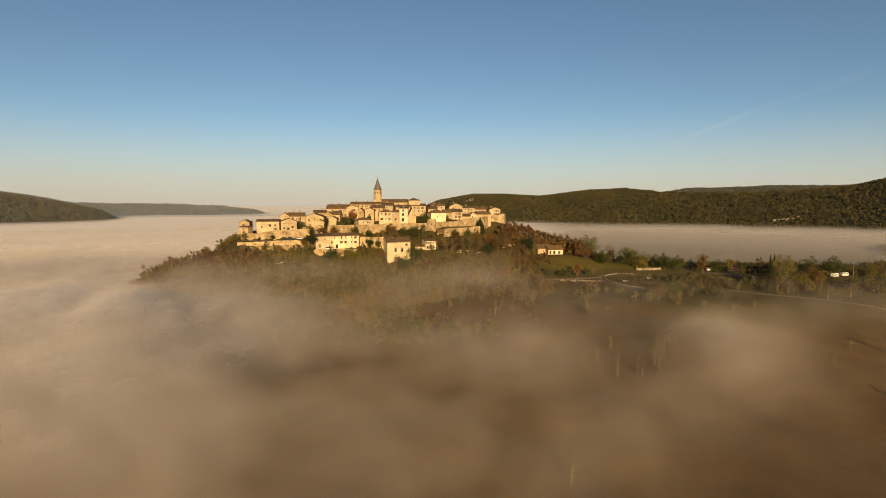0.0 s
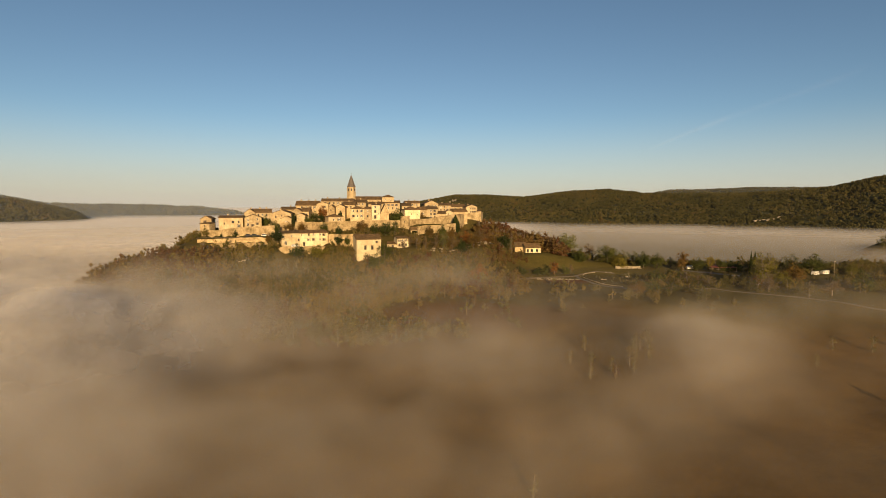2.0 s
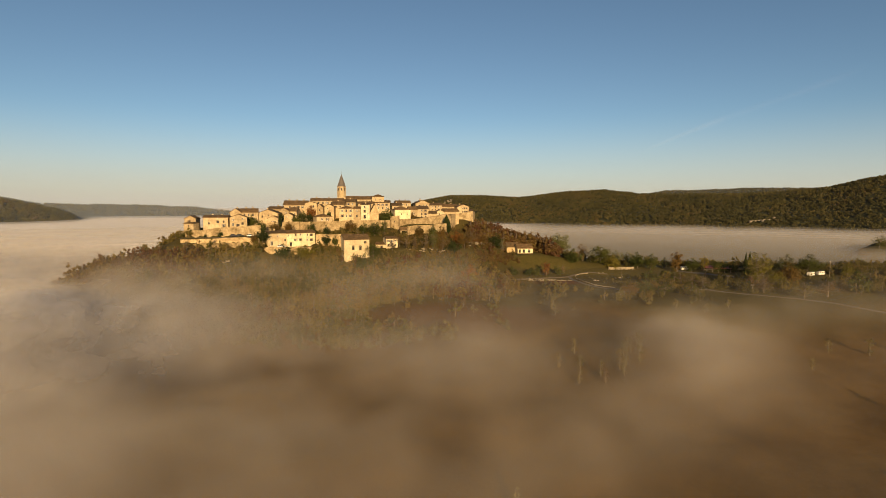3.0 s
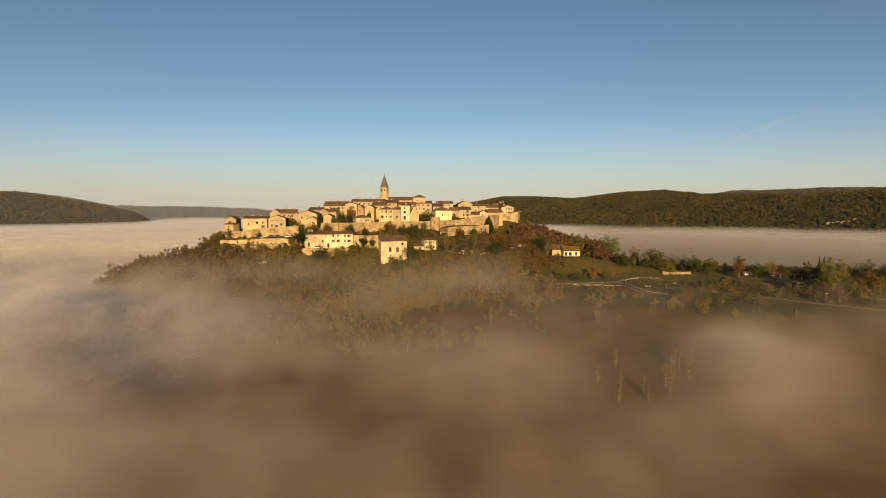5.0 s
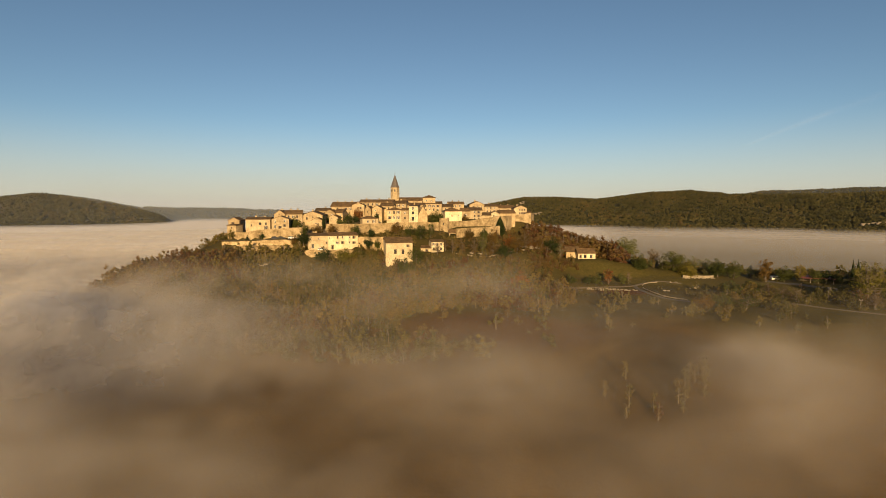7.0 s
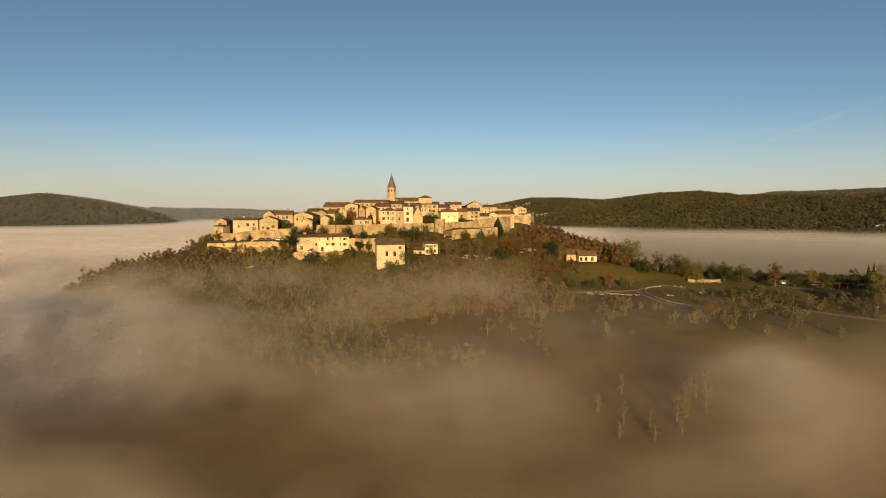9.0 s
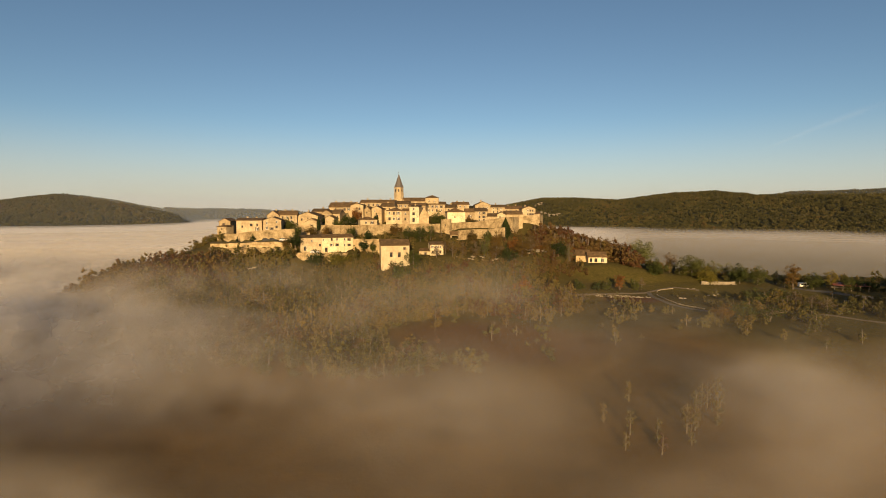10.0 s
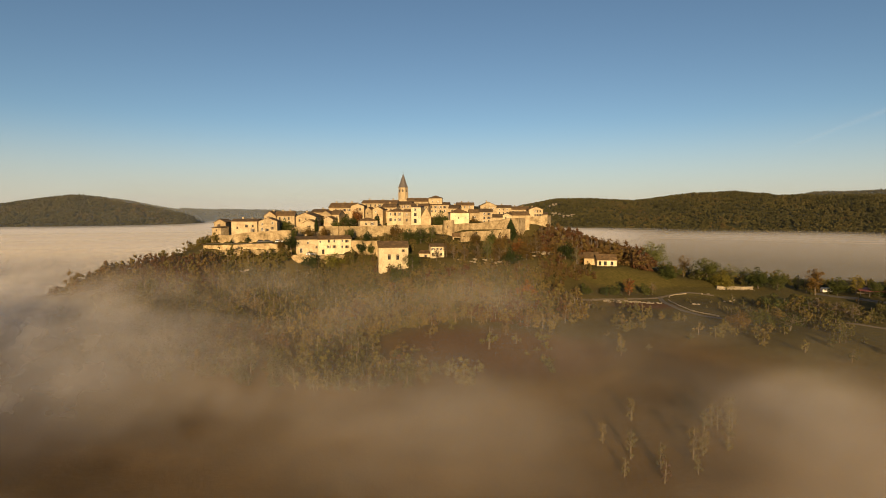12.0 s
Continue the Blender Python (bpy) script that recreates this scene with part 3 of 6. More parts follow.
def window(parent, u, z, w, h, rng, door=False):
    """A window or door set back in its opening, with frame, glass and, often, open shutters."""
    bm = bmesh.new()
    f = 0.09
    y0, y1 = 0.16, 0.24
    if door:
        add_box(bm, u - w / 2, u + w / 2, 0.18, 0.25, z - h / 2, z + h / 2)
        for k in (-0.25, 0.25):
            add_box(bm, u + k * w - 0.16 * w, u + k * w + 0.16 * w, 0.15, 0.18, z - 0.38 * h, z + 0.4 * h)
        return part("door", bm, rng.choice((DOORWOOD, WHITEWOOD, SHUTTER)), parent)
    add_box(bm, u - w / 2, u - w / 2 + f, y0, y1, z - h / 2, z + h / 2)
    add_box(bm, u + w / 2 - f, u + w / 2, y0, y1, z - h / 2, z + h / 2)
    add_box(bm, u - w / 2 + f, u + w / 2 - f, y0, y1, z - h / 2, z - h / 2 + f)
    add_box(bm, u - w / 2 + f, u + w / 2 - f, y0, y1, z + h / 2 - f, z + h / 2)
    add_box(bm, u - 0.03, u + 0.03, y0 + 0.01, y1, z - h / 2 + f, z + h / 2 - f)
    if w >= 1.25 and 1.9 <= h < 2.05:
        n = 8
        ring = [(u + 0.62 * w * math.cos(math.pi * i / n), -0.05, z + h / 2 - 0.1 + 0.5 * w * math.sin(math.pi * i / n)) for i in range(n + 1)]
        add_prism(bm, ring, (0, 0.1, 0))
    frame_part = part("window", bm, SHUTTER if rng.random() < 0.6 else WHITEWOOD, parent)
    bm = bmesh.new()
    add_box(bm, u - w / 2 + f, u + w / 2 - f, 0.22, 0.25, z - h / 2 + f, z + h / 2 - f)
    part("pane", bm, PANE, frame_part)
    bm = bmesh.new()
    add_box(bm, u - w / 2 - 0.1, u + w / 2 + 0.1, -0.08, 0.12, z - h / 2 - 0.1, z - h / 2)
    part("sill", bm, RAMPART, frame_part)
    return frame_part


def shutter(parent, u, z, w, h, mat):
    bm = bmesh.new()
    add_box(bm, u - w / 2, u + w / 2, -0.07, -0.01, z - h / 2, z + h / 2)
    for k in (-0.3, 0.3):
        add_box(bm, u - w / 2 + 0.02, u + w / 2 - 0.02, -0.1, -0.07, z + k * h - 0.06, z + k * h + 0.06)
    return part("shutter", bm, mat, parent)


def roof_mesh(kind, w, d, h, rise, over=0.35, thick=0.22):
    bm = bmesh.new()
    o = over
    if kind == "eave":
        sl = rise / (d / 2)
        for a, b in ((-o, d / 2), (d + o, d / 2)):
            za = h - o * sl
            add_prism(bm, ((-o, a, za), (w + o, a, za), (w + o, b, h + rise), (-o, b, h + rise)), (0, 0, thick))
    elif kind == "gable":
        sl = rise / (w / 2)
        for a, b in ((-o, w / 2), (w + o, w / 2)):
            za = h - o * sl
            add_prism(bm, ((a, -o, za), (b, -o, h + rise), (b, d + o, h + rise), (a, d + o, za)), (0, 0, thick))
    elif kind == "shed":
        sl = rise / d
        add_prism(bm, ((-o, -o, h - o * sl), (w + o, -o, h - o * sl), (w + o, d + o, h + rise + o * sl), (-o, d + o, h + rise + o * sl)), (0, 0, thick))
    else:
        k = min(w, d) / 2
        r0, r1 = (k, d / 2, h + rise), (max(w - k, k + 0.01), d / 2, h + rise)
        c = [(-o, -o, h - 0.1), (w + o, -o, h - 0.1), (w + o, d + o, h - 0.1), (-o, d + o, h - 0.1)]
        add_prism(bm, (c[0], c[1], r1, r0), (0, 0, thick))
        add_prism(bm, (c[2], c[3], r0, r1), (0, 0, thick))
        add_prism(bm, (c[1], c[2], r1), (0, 0, thick))
        add_prism(bm, (c[3], c[0], r0), (0, 0, thick))
    bmesh.ops.recalc_face_normals(bm, faces=bm.faces)
    return bm


def house(x, y, z, w, d, h, yaw, roof, rise, wall, chimneys, label, openings):
    rng = random.Random(int(x * 131 + y * 17))
    e = thing("house", pose(x, y, z, 0, 0, yaw), label, "house", "houses of the hill village")
    openings = [(u, min(k, h - b / 2 - 0.05), a, b) for u, k, a, b in openings]
    openings = [(min(max(u, a / 2 + 0.15), w - a / 2 - 0.15), max(k, b / 2 + 0.02), a, b) for u, k, a, b in openings]
    bm = bmesh.new()
    facade(bm, w, h, openings)
    foot = -5.0
    add_poly(bm, ((0, 0, foot), (w, 0, foot), (w, 0, 0), (0, 0, 0)))
    top_l = h + rise if roof == "shed" else h
    add_poly(bm, ((w, 0, foot), (w, d, foot), (w, d, top_l), (w, 0, h)))
    add_poly(bm, ((0, d, foot), (0, 0, foot), (0, 0, h), (0, d, top_l)))
    add_poly(bm, ((w, d, foot), (0, d, foot), (0, d, top_l), (w, d, top_l)))
    if roof == "gable":
        add_poly(bm, ((0, 0, h), (w, 0, h), (w / 2, 0, h + rise)))
        add_poly(bm, ((w, d, h), (0, d, h), (w / 2, d, h + rise)))
    if roof == "eave":
        add_poly(bm, ((w, 0, h), (w, d, h), (w, d / 2, h + rise)))
        add_poly(bm, ((0, d, h), (0, 0, h), (0, d / 2, h + rise)))
    bmesh.ops.remove_doubles(bm, verts=bm.verts, dist=0.001)
    part("wall", bm, WALLS[wall], e)
    part("roof", roof_mesh(roof, w, d, h, rise), TILES, e)
    wood = rng.choice((SHUTTER, SHUTTER, DOORWOOD))
    for u, k, a, b in ([] if "open" in label else openings):
        is_door = k - b / 2 < 0.25 and b > 1.7
        ob = window(e, u, k, a, b, rng, is_door)
        if not is_door and 0.8 <= a < 1.25 and rng.random() < 0.35 and a / 2 + 0.45 < min(u, w - u):
            for side in (-1, 1):
                shutter(ob, u + side * (a / 2 + a * 0.25), k, a * 0.48, b, wood)
    for i in range(chimneys):
        cx = w * (i + 0.5) / chimneys + rng.uniform(-0.15, 0.15) * w / chimneys
        cy, ct = d * 0.55, h + rise + rng.uniform(0.5, 0.9)
        bm = bmesh.new()
        add_box(bm, cx - 0.4, cx + 0.4, cy - 0.3, cy + 0.3, h - 0.2, ct)
        add_box(bm, cx - 0.48, cx + 0.48, cy - 0.38, cy + 0.38, ct, ct + 0.12)
        stack = part("chimney", bm, STONE, e)
        bm = bmesh.new()
        for k in (-0.2, 0.2):
            add_tube(bm, (cx + k, cy, ct + 0.12), (cx + k, cy, ct + 0.5), 0.12, 0.1, 6)
        part("pot", bm, TILES, stack)
    return e


HOUSES = [
    (-114.5, 304.5, 62.5, 5.6, 9, 6.3, 9, "gable", 1.4, "stone", 0, "tall stone house with a gable at the edge of the rampart",
     [(2.3, 4.9, 0.8, 1.1), (4.2, 2.5, 0.7, 1.0)]),
    (-113.4, 301.0, 62.5, 5.5, 5, 3.8, -11, "shed", 0.5, "stone", 0, "low stone annex built against the tall end house",
     [(2.7, 2.7, 0.7, 0.9)]),
    (-103.9, 302.0, 63.2, 12.2, 10, 6.2, 12, "eave", 1.0, "plaster", 2, "broad pale rendered house with few windows above the terrace",
     [(7.1, 4.0, 1.3, 1.3), (10.0, 4.0, 0.9, 1.2), (7.2, 5.9, 0.7, 0.5), (10.0, 1.9, 1.0, 1.8), (2.8, 3.2, 0.8, 1.1)]),
    (-90.8, 303.5, 63.8, 8.6, 10, 5.6, 17, "gable", 1.6, "stone", 1, "stone house with a balcony and shuttered windows above the terrace",
     [(1.8, 4.3, 0.8, 1.2), (1.7, 1.9, 1.0, 1.6), (6.5, 4.8, 0.8, 1.2), (6.4, 2.4, 0.8, 1.3), (4.0, 1.3, 1.0, 1.8)]),
    (-95.8, 318.0, 66.9, 6.0, 10, 4.8, 10, "gable", 2.3, "stone", 1, "stone house with a steep gable behind the terrace houses",
     [(3.4, 3.4, 0.8, 1.2)]),
    (-90.5, 320.0, 67.4, 9.1, 9, 4.5, 19, "eave", 2.0, "stone", 2, "long stone house under a brown tiled roof",
     [(1.9, 3.1, 0.9, 1.4), (1.8, 1.1, 0.9, 1.4), (4.1, 3.1, 0.9, 1.4), (4.0, 1.1, 0.9, 1.4), (6.3, 3.1, 0.9, 1.4), (6.2, 1.1, 0.9, 1.4)]),
    (-82.9, 325.0, 66.4, 11.2, 12, 4.9, 5, "gable", 2.0, "stone", 1, "wide low-gabled stone house with a tiled roof",
     [(2.6, 3.1, 0.9, 1.2), (5.9, 3.7, 0.7, 0.9)]),
    (-76.2, 321.0, 64.6, 6.0, 7, 3.9, 0, "gable", 1.4, "plaster", 0, "small pale gabled house with one window beside a cypress",
     [(3.0, 1.7, 1.0, 1.4)]),
    (-82.6, 345.0, 68.6, 8.1, 9, 4.9, 7, "eave", 1.5, "stone", 1, "stone house mostly hidden behind lower roofs",
     [(2.2, 3.4, 0.9, 1.4), (5.3, 3.4, 0.9, 1.4)]),
    (-74.7, 338.0, 68.2, 6.3, 8, 4.2, 0, "gable", 1.8, "stone", 0, "stone house with a pointed gable",
     [(1.6, 3.0, 0.7, 1.0), (4.4, 3.0, 0.7, 1.0)]),
    (-68.8, 339.0, 68.2, 4.4, 8, 4.2, 0, "eave", 2.1, "stone", 0, "stone house wing with a brown tiled roof",
     [(1.2, 2.7, 0.8, 1.1), (3.1, 2.7, 0.8, 1.1)]),
    (-70.0, 332.0, 67.8, 4.9, 6, 2.3, 0, "gable", 1.2, "plaster", 0, "small outhouse with a shallow gable",
     [(1.5, 1.5, 0.6, 0.8)]),
    (-75.4, 352.0, 71.0, 14.1, 11, 5.0, 4, "eave", 2.6, "stone", 3, "large stone house with a big brown roof and many windows",
     [(3.8, 3.7, 0.9, 1.4), (6.4, 3.7, 0.9, 1.4), (9.0, 3.7, 0.9, 1.4), (11.5, 3.7, 0.9, 1.4)]),
    (-62.2, 351.0, 68.9, 7.2, 9, 8.0, 8, "gable", 1.2, "stone", 1, "stone house half covered in red autumn creeper",
     [(5.0, 6.2, 0.9, 1.3), (2.4, 3.4, 0.8, 1.1)]),
    (-52.6, 338.0, 65.0, 9.2, 8, 4.1, 26, "hip", 1.4, "plaster", 0, "small cream house with a hipped roof above the rampart",
     [(3.2, 2.5, 1.0, 1.4), (6.5, 2.5, 1.0, 1.4)]),
    (-63.6, 373.0, 73.4, 21.0, 10, 5.3, 3, "eave", 1.7, "plaster", 3, "long house on the ridge with a row of small windows",
     [(2.7, 4.0, 0.9, 1.4), (5.4, 4.0, 0.9, 1.4), (8.2, 4.0, 0.9, 1.4), (10.9, 4.0, 0.9, 1.4), (13.6, 4.0, 0.9, 1.4), (17.0, 3.9, 0.9, 1.4)]),
    (-56.2, 356.0, 69.1, 4.2, 8, 5.3, 0, "gable", 1.9, "stone", 0, "narrow stone house with a gable",
     [(1.9, 3.8, 0.7, 1.0)]),
    (-50.9, 354.0, 67.9, 5.8, 8, 7.1, 0, "gable", 1.5, "stone", 0, "stepped stone house with a pale gable wall",
     [(1.9, 5.9, 0.7, 1.0), (3.5, 3.1, 0.8, 1.2)]),
    (-47.6, 361.0, 72.2, 7.9, 8, 4.1, 0, "eave", 1.9, "stone", 1, "stone house with a brown tiled roof",
     [(2.6, 2.8, 0.8, 1.1), (5.2, 2.8, 0.8, 1.1)]),
    (-41.1, 349.0, 67.4, 8.6, 10, 6.5, 7, "hip", 1.5, "plaster", 1, "symmetrical cream house with two rows of three windows",
     [(1.8, 5.2, 1.0, 1.6), (1.8, 2.1, 1.0, 1.6), (4.3, 5.2, 1.0, 1.6), (4.3, 2.1, 1.0, 1.6), (6.7, 5.2, 1.0, 1.6), (6.7, 2.1, 1.0, 1.6)]),
    (-32.5, 350.0, 67.5, 4.2, 8, 6.3, 0, "eave", 1.2, "stone", 0, "narrow stone house joined to the cream house",
     [(2.0, 4.8, 0.8, 1.2), (2.0, 1.8, 0.9, 1.4)]),
    (-28.1, 350.0, 67.2, 5.4, 8, 9.0, 0, "shed", 0.7, "cream", 1, "tall pale tower house with stacked windows",
     [(2.3, 7.7, 1.2, 1.6), (2.3, 5.1, 1.4, 1.6), (2.3, 1.7, 1.4, 2.2), (4.2, 3.6, 0.6, 0.8)]),
    (-22.6, 350.0, 67.2, 5.3, 6, 3.9, 11, "gable", 5.1, "stone", 0, "ruined stone gable wall beside the tower house",
     []),
    (-44.4, 378.0, 74.7, 9.6, 8, 3.3, 0, "eave", 1.7, "stone", 1, "stone house below the church",
     [(2.1, 2.0, 0.9, 1.4), (4.8, 2.0, 0.9, 1.4), (7.5, 2.0, 0.9, 1.4)]),
    (-31.9, 366.0, 72.8, 9.8, 8, 4.1, 0, "eave", 1.3, "stone", 1, "stone house with a low brown roof",
     [(7.2, 2.5, 0.9, 1.4)]),
    (-23.9, 373.0, 71.5, 12.1, 10, 6.1, 5, "eave", 1.5, "plaster", 1, "long house with two rows of small windows",
     [(2.0, 4.9, 0.9, 1.4), (2.0, 2.6, 0.9, 1.4), (4.6, 4.9, 0.9, 1.4), (4.6, 2.6, 0.9, 1.4), (7.2, 4.8, 0.9, 1.4), (7.2, 2.6, 0.9, 1.4), (9.8, 4.8, 0.9, 1.4), (9.8, 2.6, 0.9, 1.4)]),
    (-10.0, 363.0, 71.0, 5.7, 8, 4.7, 0, "eave", 1.6, "stone", 1, "small house behind the white house",
     [(1.9, 3.4, 0.8, 1.1), (3.8, 3.4, 0.8, 1.1)]),
    (-7.8, 356.0, 66.8, 10.2, 10, 6.4, 17, "hip", 2.1, "cream", 0, "plain white rendered house with a hipped tiled roof",
     [(4.3, 3.7, 0.6, 0.9), (8.3, 3.7, 0.6, 0.9)]),
    (-8.3, 382.0, 72.1, 9.9, 9, 5.4, 12, "eave", 1.5, "stone", 2, "stone house with a grey-brown roof on the ridge",
     [(2.0, 4.3, 0.9, 1.4), (4.6, 4.3, 0.9, 1.4), (7.3, 4.3, 0.9, 1.4)]),
    (6.0, 371.0, 67.1, 7.3, 9, 6.5, 8, "eave", 1.7, "plaster", 1, "three-storey cream house behind the rampart",
     [(2.9, 5.4, 1.0, 1.3), (2.9, 3.2, 1.0, 1.3), (2.9, 1.3, 1.0, 1.3), (5.4, 5.4, 1.0, 1.3), (5.4, 3.2, 1.0, 1.3), (5.4, 1.3, 1.0, 1.3)]),
    (0.7, 370.0, 67.1, 5.4, 8, 6.0, 11, "eave", 1.9, "stone", 0, "creeper-covered stone house behind the rampart",
     [(2.9, 3.5, 0.8, 1.2)]),
    (4.5, 389.0, 70.7, 9.8, 10, 6.5, 12, "gable", 2.2, "stone", 1, "wide gabled stone house on the ridge",
     [(2.7, 5.0, 0.8, 1.1), (5.4, 5.0, 0.8, 1.1), (7.7, 5.0, 0.8, 1.1)]),
    (14.2, 390.0, 70.7, 8.6, 8, 5.3, 7, "eave", 1.4, "plaster", 1, "house with two rows of small windows on the ridge",
     [(1.7, 4.3, 0.8, 1.1), (1.7, 2.3, 0.8, 1.1), (4.0, 4.3, 0.8, 1.1), (4.0, 2.3, 0.8, 1.1), (6.3, 4.3, 0.8, 1.1), (6.3, 2.3, 0.8, 1.1)]),
    (13.2, 372.0, 67.1, 5.7, 7, 3.5, 10, "eave", 1.6, "stone", 0, "low house with a shaded tiled roof",
     []),
    (18.2, 377.0, 67.0, 5.8, 7, 4.5, 10, "gable", 1.3, "cream", 0, "small pale house with a shallow gable",
     [(2.3, 3.2, 0.7, 1.0)]),
    (23.9, 378.0, 67.0, 10.2, 8, 4.8, 17, "eave", 1.9, "stone", 1, "low stone house with an arcade of three openings",
     [(4.0, 2.1, 1.2, 1.2), (5.4, 2.1, 1.2, 1.2), (6.9, 2.1, 1.2, 1.2)]),
    (21.3, 394.0, 70.6, 11.7, 8, 4.4, 5, "eave", 1.7, "stone", 2, "stone house with a brown roof at the end of the ridge",
     [(2.4, 3.0, 0.9, 1.4), (5.0, 3.0, 0.9, 1.4), (8.4, 3.0, 0.9, 1.4)]),
    (33.1, 388.0, 70.1, 8.3, 9, 4.8, 14, "gable", 1.6, "plaster", 1, "cream gabled house with rows of narrow windows",
     [(3.7, 3.8, 0.8, 1.2), (3.7, 1.6, 0.8, 1.2), (5.2, 3.8, 0.8, 1.2), (5.2, 1.6, 0.8, 1.2), (6.7, 3.8, 0.8, 1.2), (6.7, 1.6, 0.8, 1.2)]),
    (40.9, 389.0, 68.1, 2.9, 6, 3.9, 0, "shed", 1.0, "stone", 0, "small stone tower at the end of the rampart",
     []),
    (-62.3, 306.5, 53.6, 15.7, 10, 7.3, 31, "eave", 1.4, "cream", 1, "long white two-storey house with a thin dark roof edge",
     [(1.0, 6.3, 0.8, 1.1), (5.0, 6.5, 0.9, 1.3), (7.6, 6.5, 0.9, 1.3), (11.4, 6.4, 0.9, 1.3), (13.5, 6.3, 0.9, 1.3), (4.9, 3.8, 0.9, 1.3), (7.6, 3.8, 0.9, 1.3), (11.3, 3.7, 0.9, 1.3), (13.5, 3.6, 0.9, 1.3), (2.3, 1.5, 1.2, 2.2)]),
    (-70.9, 301.5, 54.2, 9.9, 9, 6.9, 29, "eave", 1.1, "plaster", 1, "unpainted rendered house joined to the long white house",
     [(2.2, 1.7, 1.3, 2.3), (5.3, 5.3, 0.9, 1.1), (9.2, 3.3, 0.9, 1.2)]),
    (-31.0, 300.5, 50.8, 13.4, 11, 7.1, 20, "eave", 2.5, "cream", 0, "old chapel-like stone house with a big brown roof",
     [(11.1, 5.6, 0.8, 1.2), (4.8, 2.6, 1.3, 2.0), (8.6, 2.5, 1.3, 2.0)]),
    (-10.1, 314.5, 52.0, 6.4, 8, 5.6, 18, "eave", 1.1, "cream", 0, "cream two-storey house among trees below the rampart",
     [(1.1, 4.5, 0.9, 1.3), (1.1, 2.1, 0.9, 1.3), (3.2, 4.5, 0.9, 1.3), (3.2, 2.1, 0.9, 1.3), (5.0, 4.5, 0.9, 1.3), (5.0, 2.1, 0.9, 1.3)]),
    (-16.1, 316.0, 51.9, 5.6, 6, 2.4, 0, "shed", 1.1, "plaster", 0, "lean-to with a sloping roof beside the cream house",
     [(3.3, 1.3, 0.9, 1.2)]),
    (-3.4, 337.0, 59.1, 6.0, 4, 2.3, 10, "eave", 1.6, "stone", 0, "open stone loggia with a small tiled roof",
     [(1.4, 0.9, 1.5, 1.6), (2.9, 0.9, 1.5, 1.6), (4.3, 0.9, 1.5, 1.6)]),
    (68.7, 352.0, 46.3, 9.8, 9, 3.0, 6, "eave", 2.4, "cream", 0, "single-storey farmhouse with shuttered glazed doors",
     [(1.4, 1.3, 1.3, 2.1), (4.0, 1.3, 1.6, 2.1), (7.4, 1.3, 1.6, 2.1)]),
    (62.6, 357.0, 46.6, 7.4, 8, 3.2, 0, "eave", 2.6, "stone", 0, "farm barn with a long brown tiled roof",
     []),
]
for row in HOUSES:
    house(*row)


def wall_run(name, points, thick, label, mat=None, category="rampart"):
    """A wall along points (x, y, foot, top), its crown uneven, with a coping."""
    m = mat or RAMPART
    e = thing(name, pose(points[0][0], points[0][1], points[0][2]), label, category)
    ox, oy, oz, _ = points[0]
    bm, cap = bmesh.new(), bmesh.new()
    rng = random.Random(int(ox * 7 + oy))
    dense = []
    for (x0, y0, f0, t0), (x1, y1, f1, t1) in zip(points, points[1:]):
        n = max(1, int(math.hypot(x1 - x0, y1 - y0) / 2.2))
        for i in range(n):
            k = i / n
            dense.append((x0 + (x1 - x0) * k, y0 + (y1 - y0) * k, f0 + (f1 - f0) * k, t0 + (t1 - t0) * k + rng.uniform(-0.18, 0.18)))
    dense.append(points[-1])
    for b, lo, hi, grow in ((bm, None, 0.0, 0.0), (cap, 0.0, 0.18, 0.08)):
        ring = []
        for i, (x, y, f, t) in enumerate(dense):
            q, p = dense[min(i + 1, len(dense) - 1)], dense[max(i - 1, 0)]
            dx, dy = q[0] - p[0], q[1] - p[1]
            k = math.hypot(dx, dy)
            nx, ny = dy / k, -dx / k
            base, top = (f - 4.0 if lo is None else t), t + hi
            a, c = (grow, thick + grow)
            ring.append([b.verts.new(v) for v in ((x + nx * a - ox, y + ny * a - oy, base - oz), (x - nx * c - ox, y - ny * c - oy, base - oz),
                                                  (x - nx * c - ox, y - ny * c - oy, top - oz), (x + nx * a - ox, y + ny * a - oy, top - oz))])
        for r0, r1 in zip(ring, ring[1:]):
            for i in range(4):
                j = (i + 1) % 4
                b.faces.new((r0[i], r0[j], r1[j], r1[i]))
        b.faces.new(ring[0])
        b.faces.new(ring[-1][::-1])
        bmesh.ops.recalc_face_normals(b, faces=b.faces)
    part("masonry", bm, m, e)
    part("coping", cap, m, e)
    return e


wall_run("rampart", [(-60, 327, 60.5, 66.2), (-33, 337, 61, 66.8), (-10, 344.5, 60.5, 66.8)], 1.4, "long rubble-stone rampart with a worn crown below the village")
wall_run("rampart", [(-5, 349, 62.5, 67.3), (8, 356, 63, 67.6), (24.2, 366, 65, 70.2), (28, 370, 65, 70.2)], 1.4, "upper rubble-stone rampart below the eastern houses")
wall_run("rampart", [(1, 337, 59, 63.6), (12, 345, 59.5, 63.8), (24.4, 354.5, 60, 64.6)], 1.0, "lower stone terrace wall in front of the rampart")
wall_run("rampart", [(28, 371, 64, 70), (33, 384.5, 64, 70.1), (38, 386, 64.5, 71.0), (43.8, 388.5, 64.5, 71.7), (46, 398, 64.5, 71)], 1.2, "stone rampart rounding the end of the village")
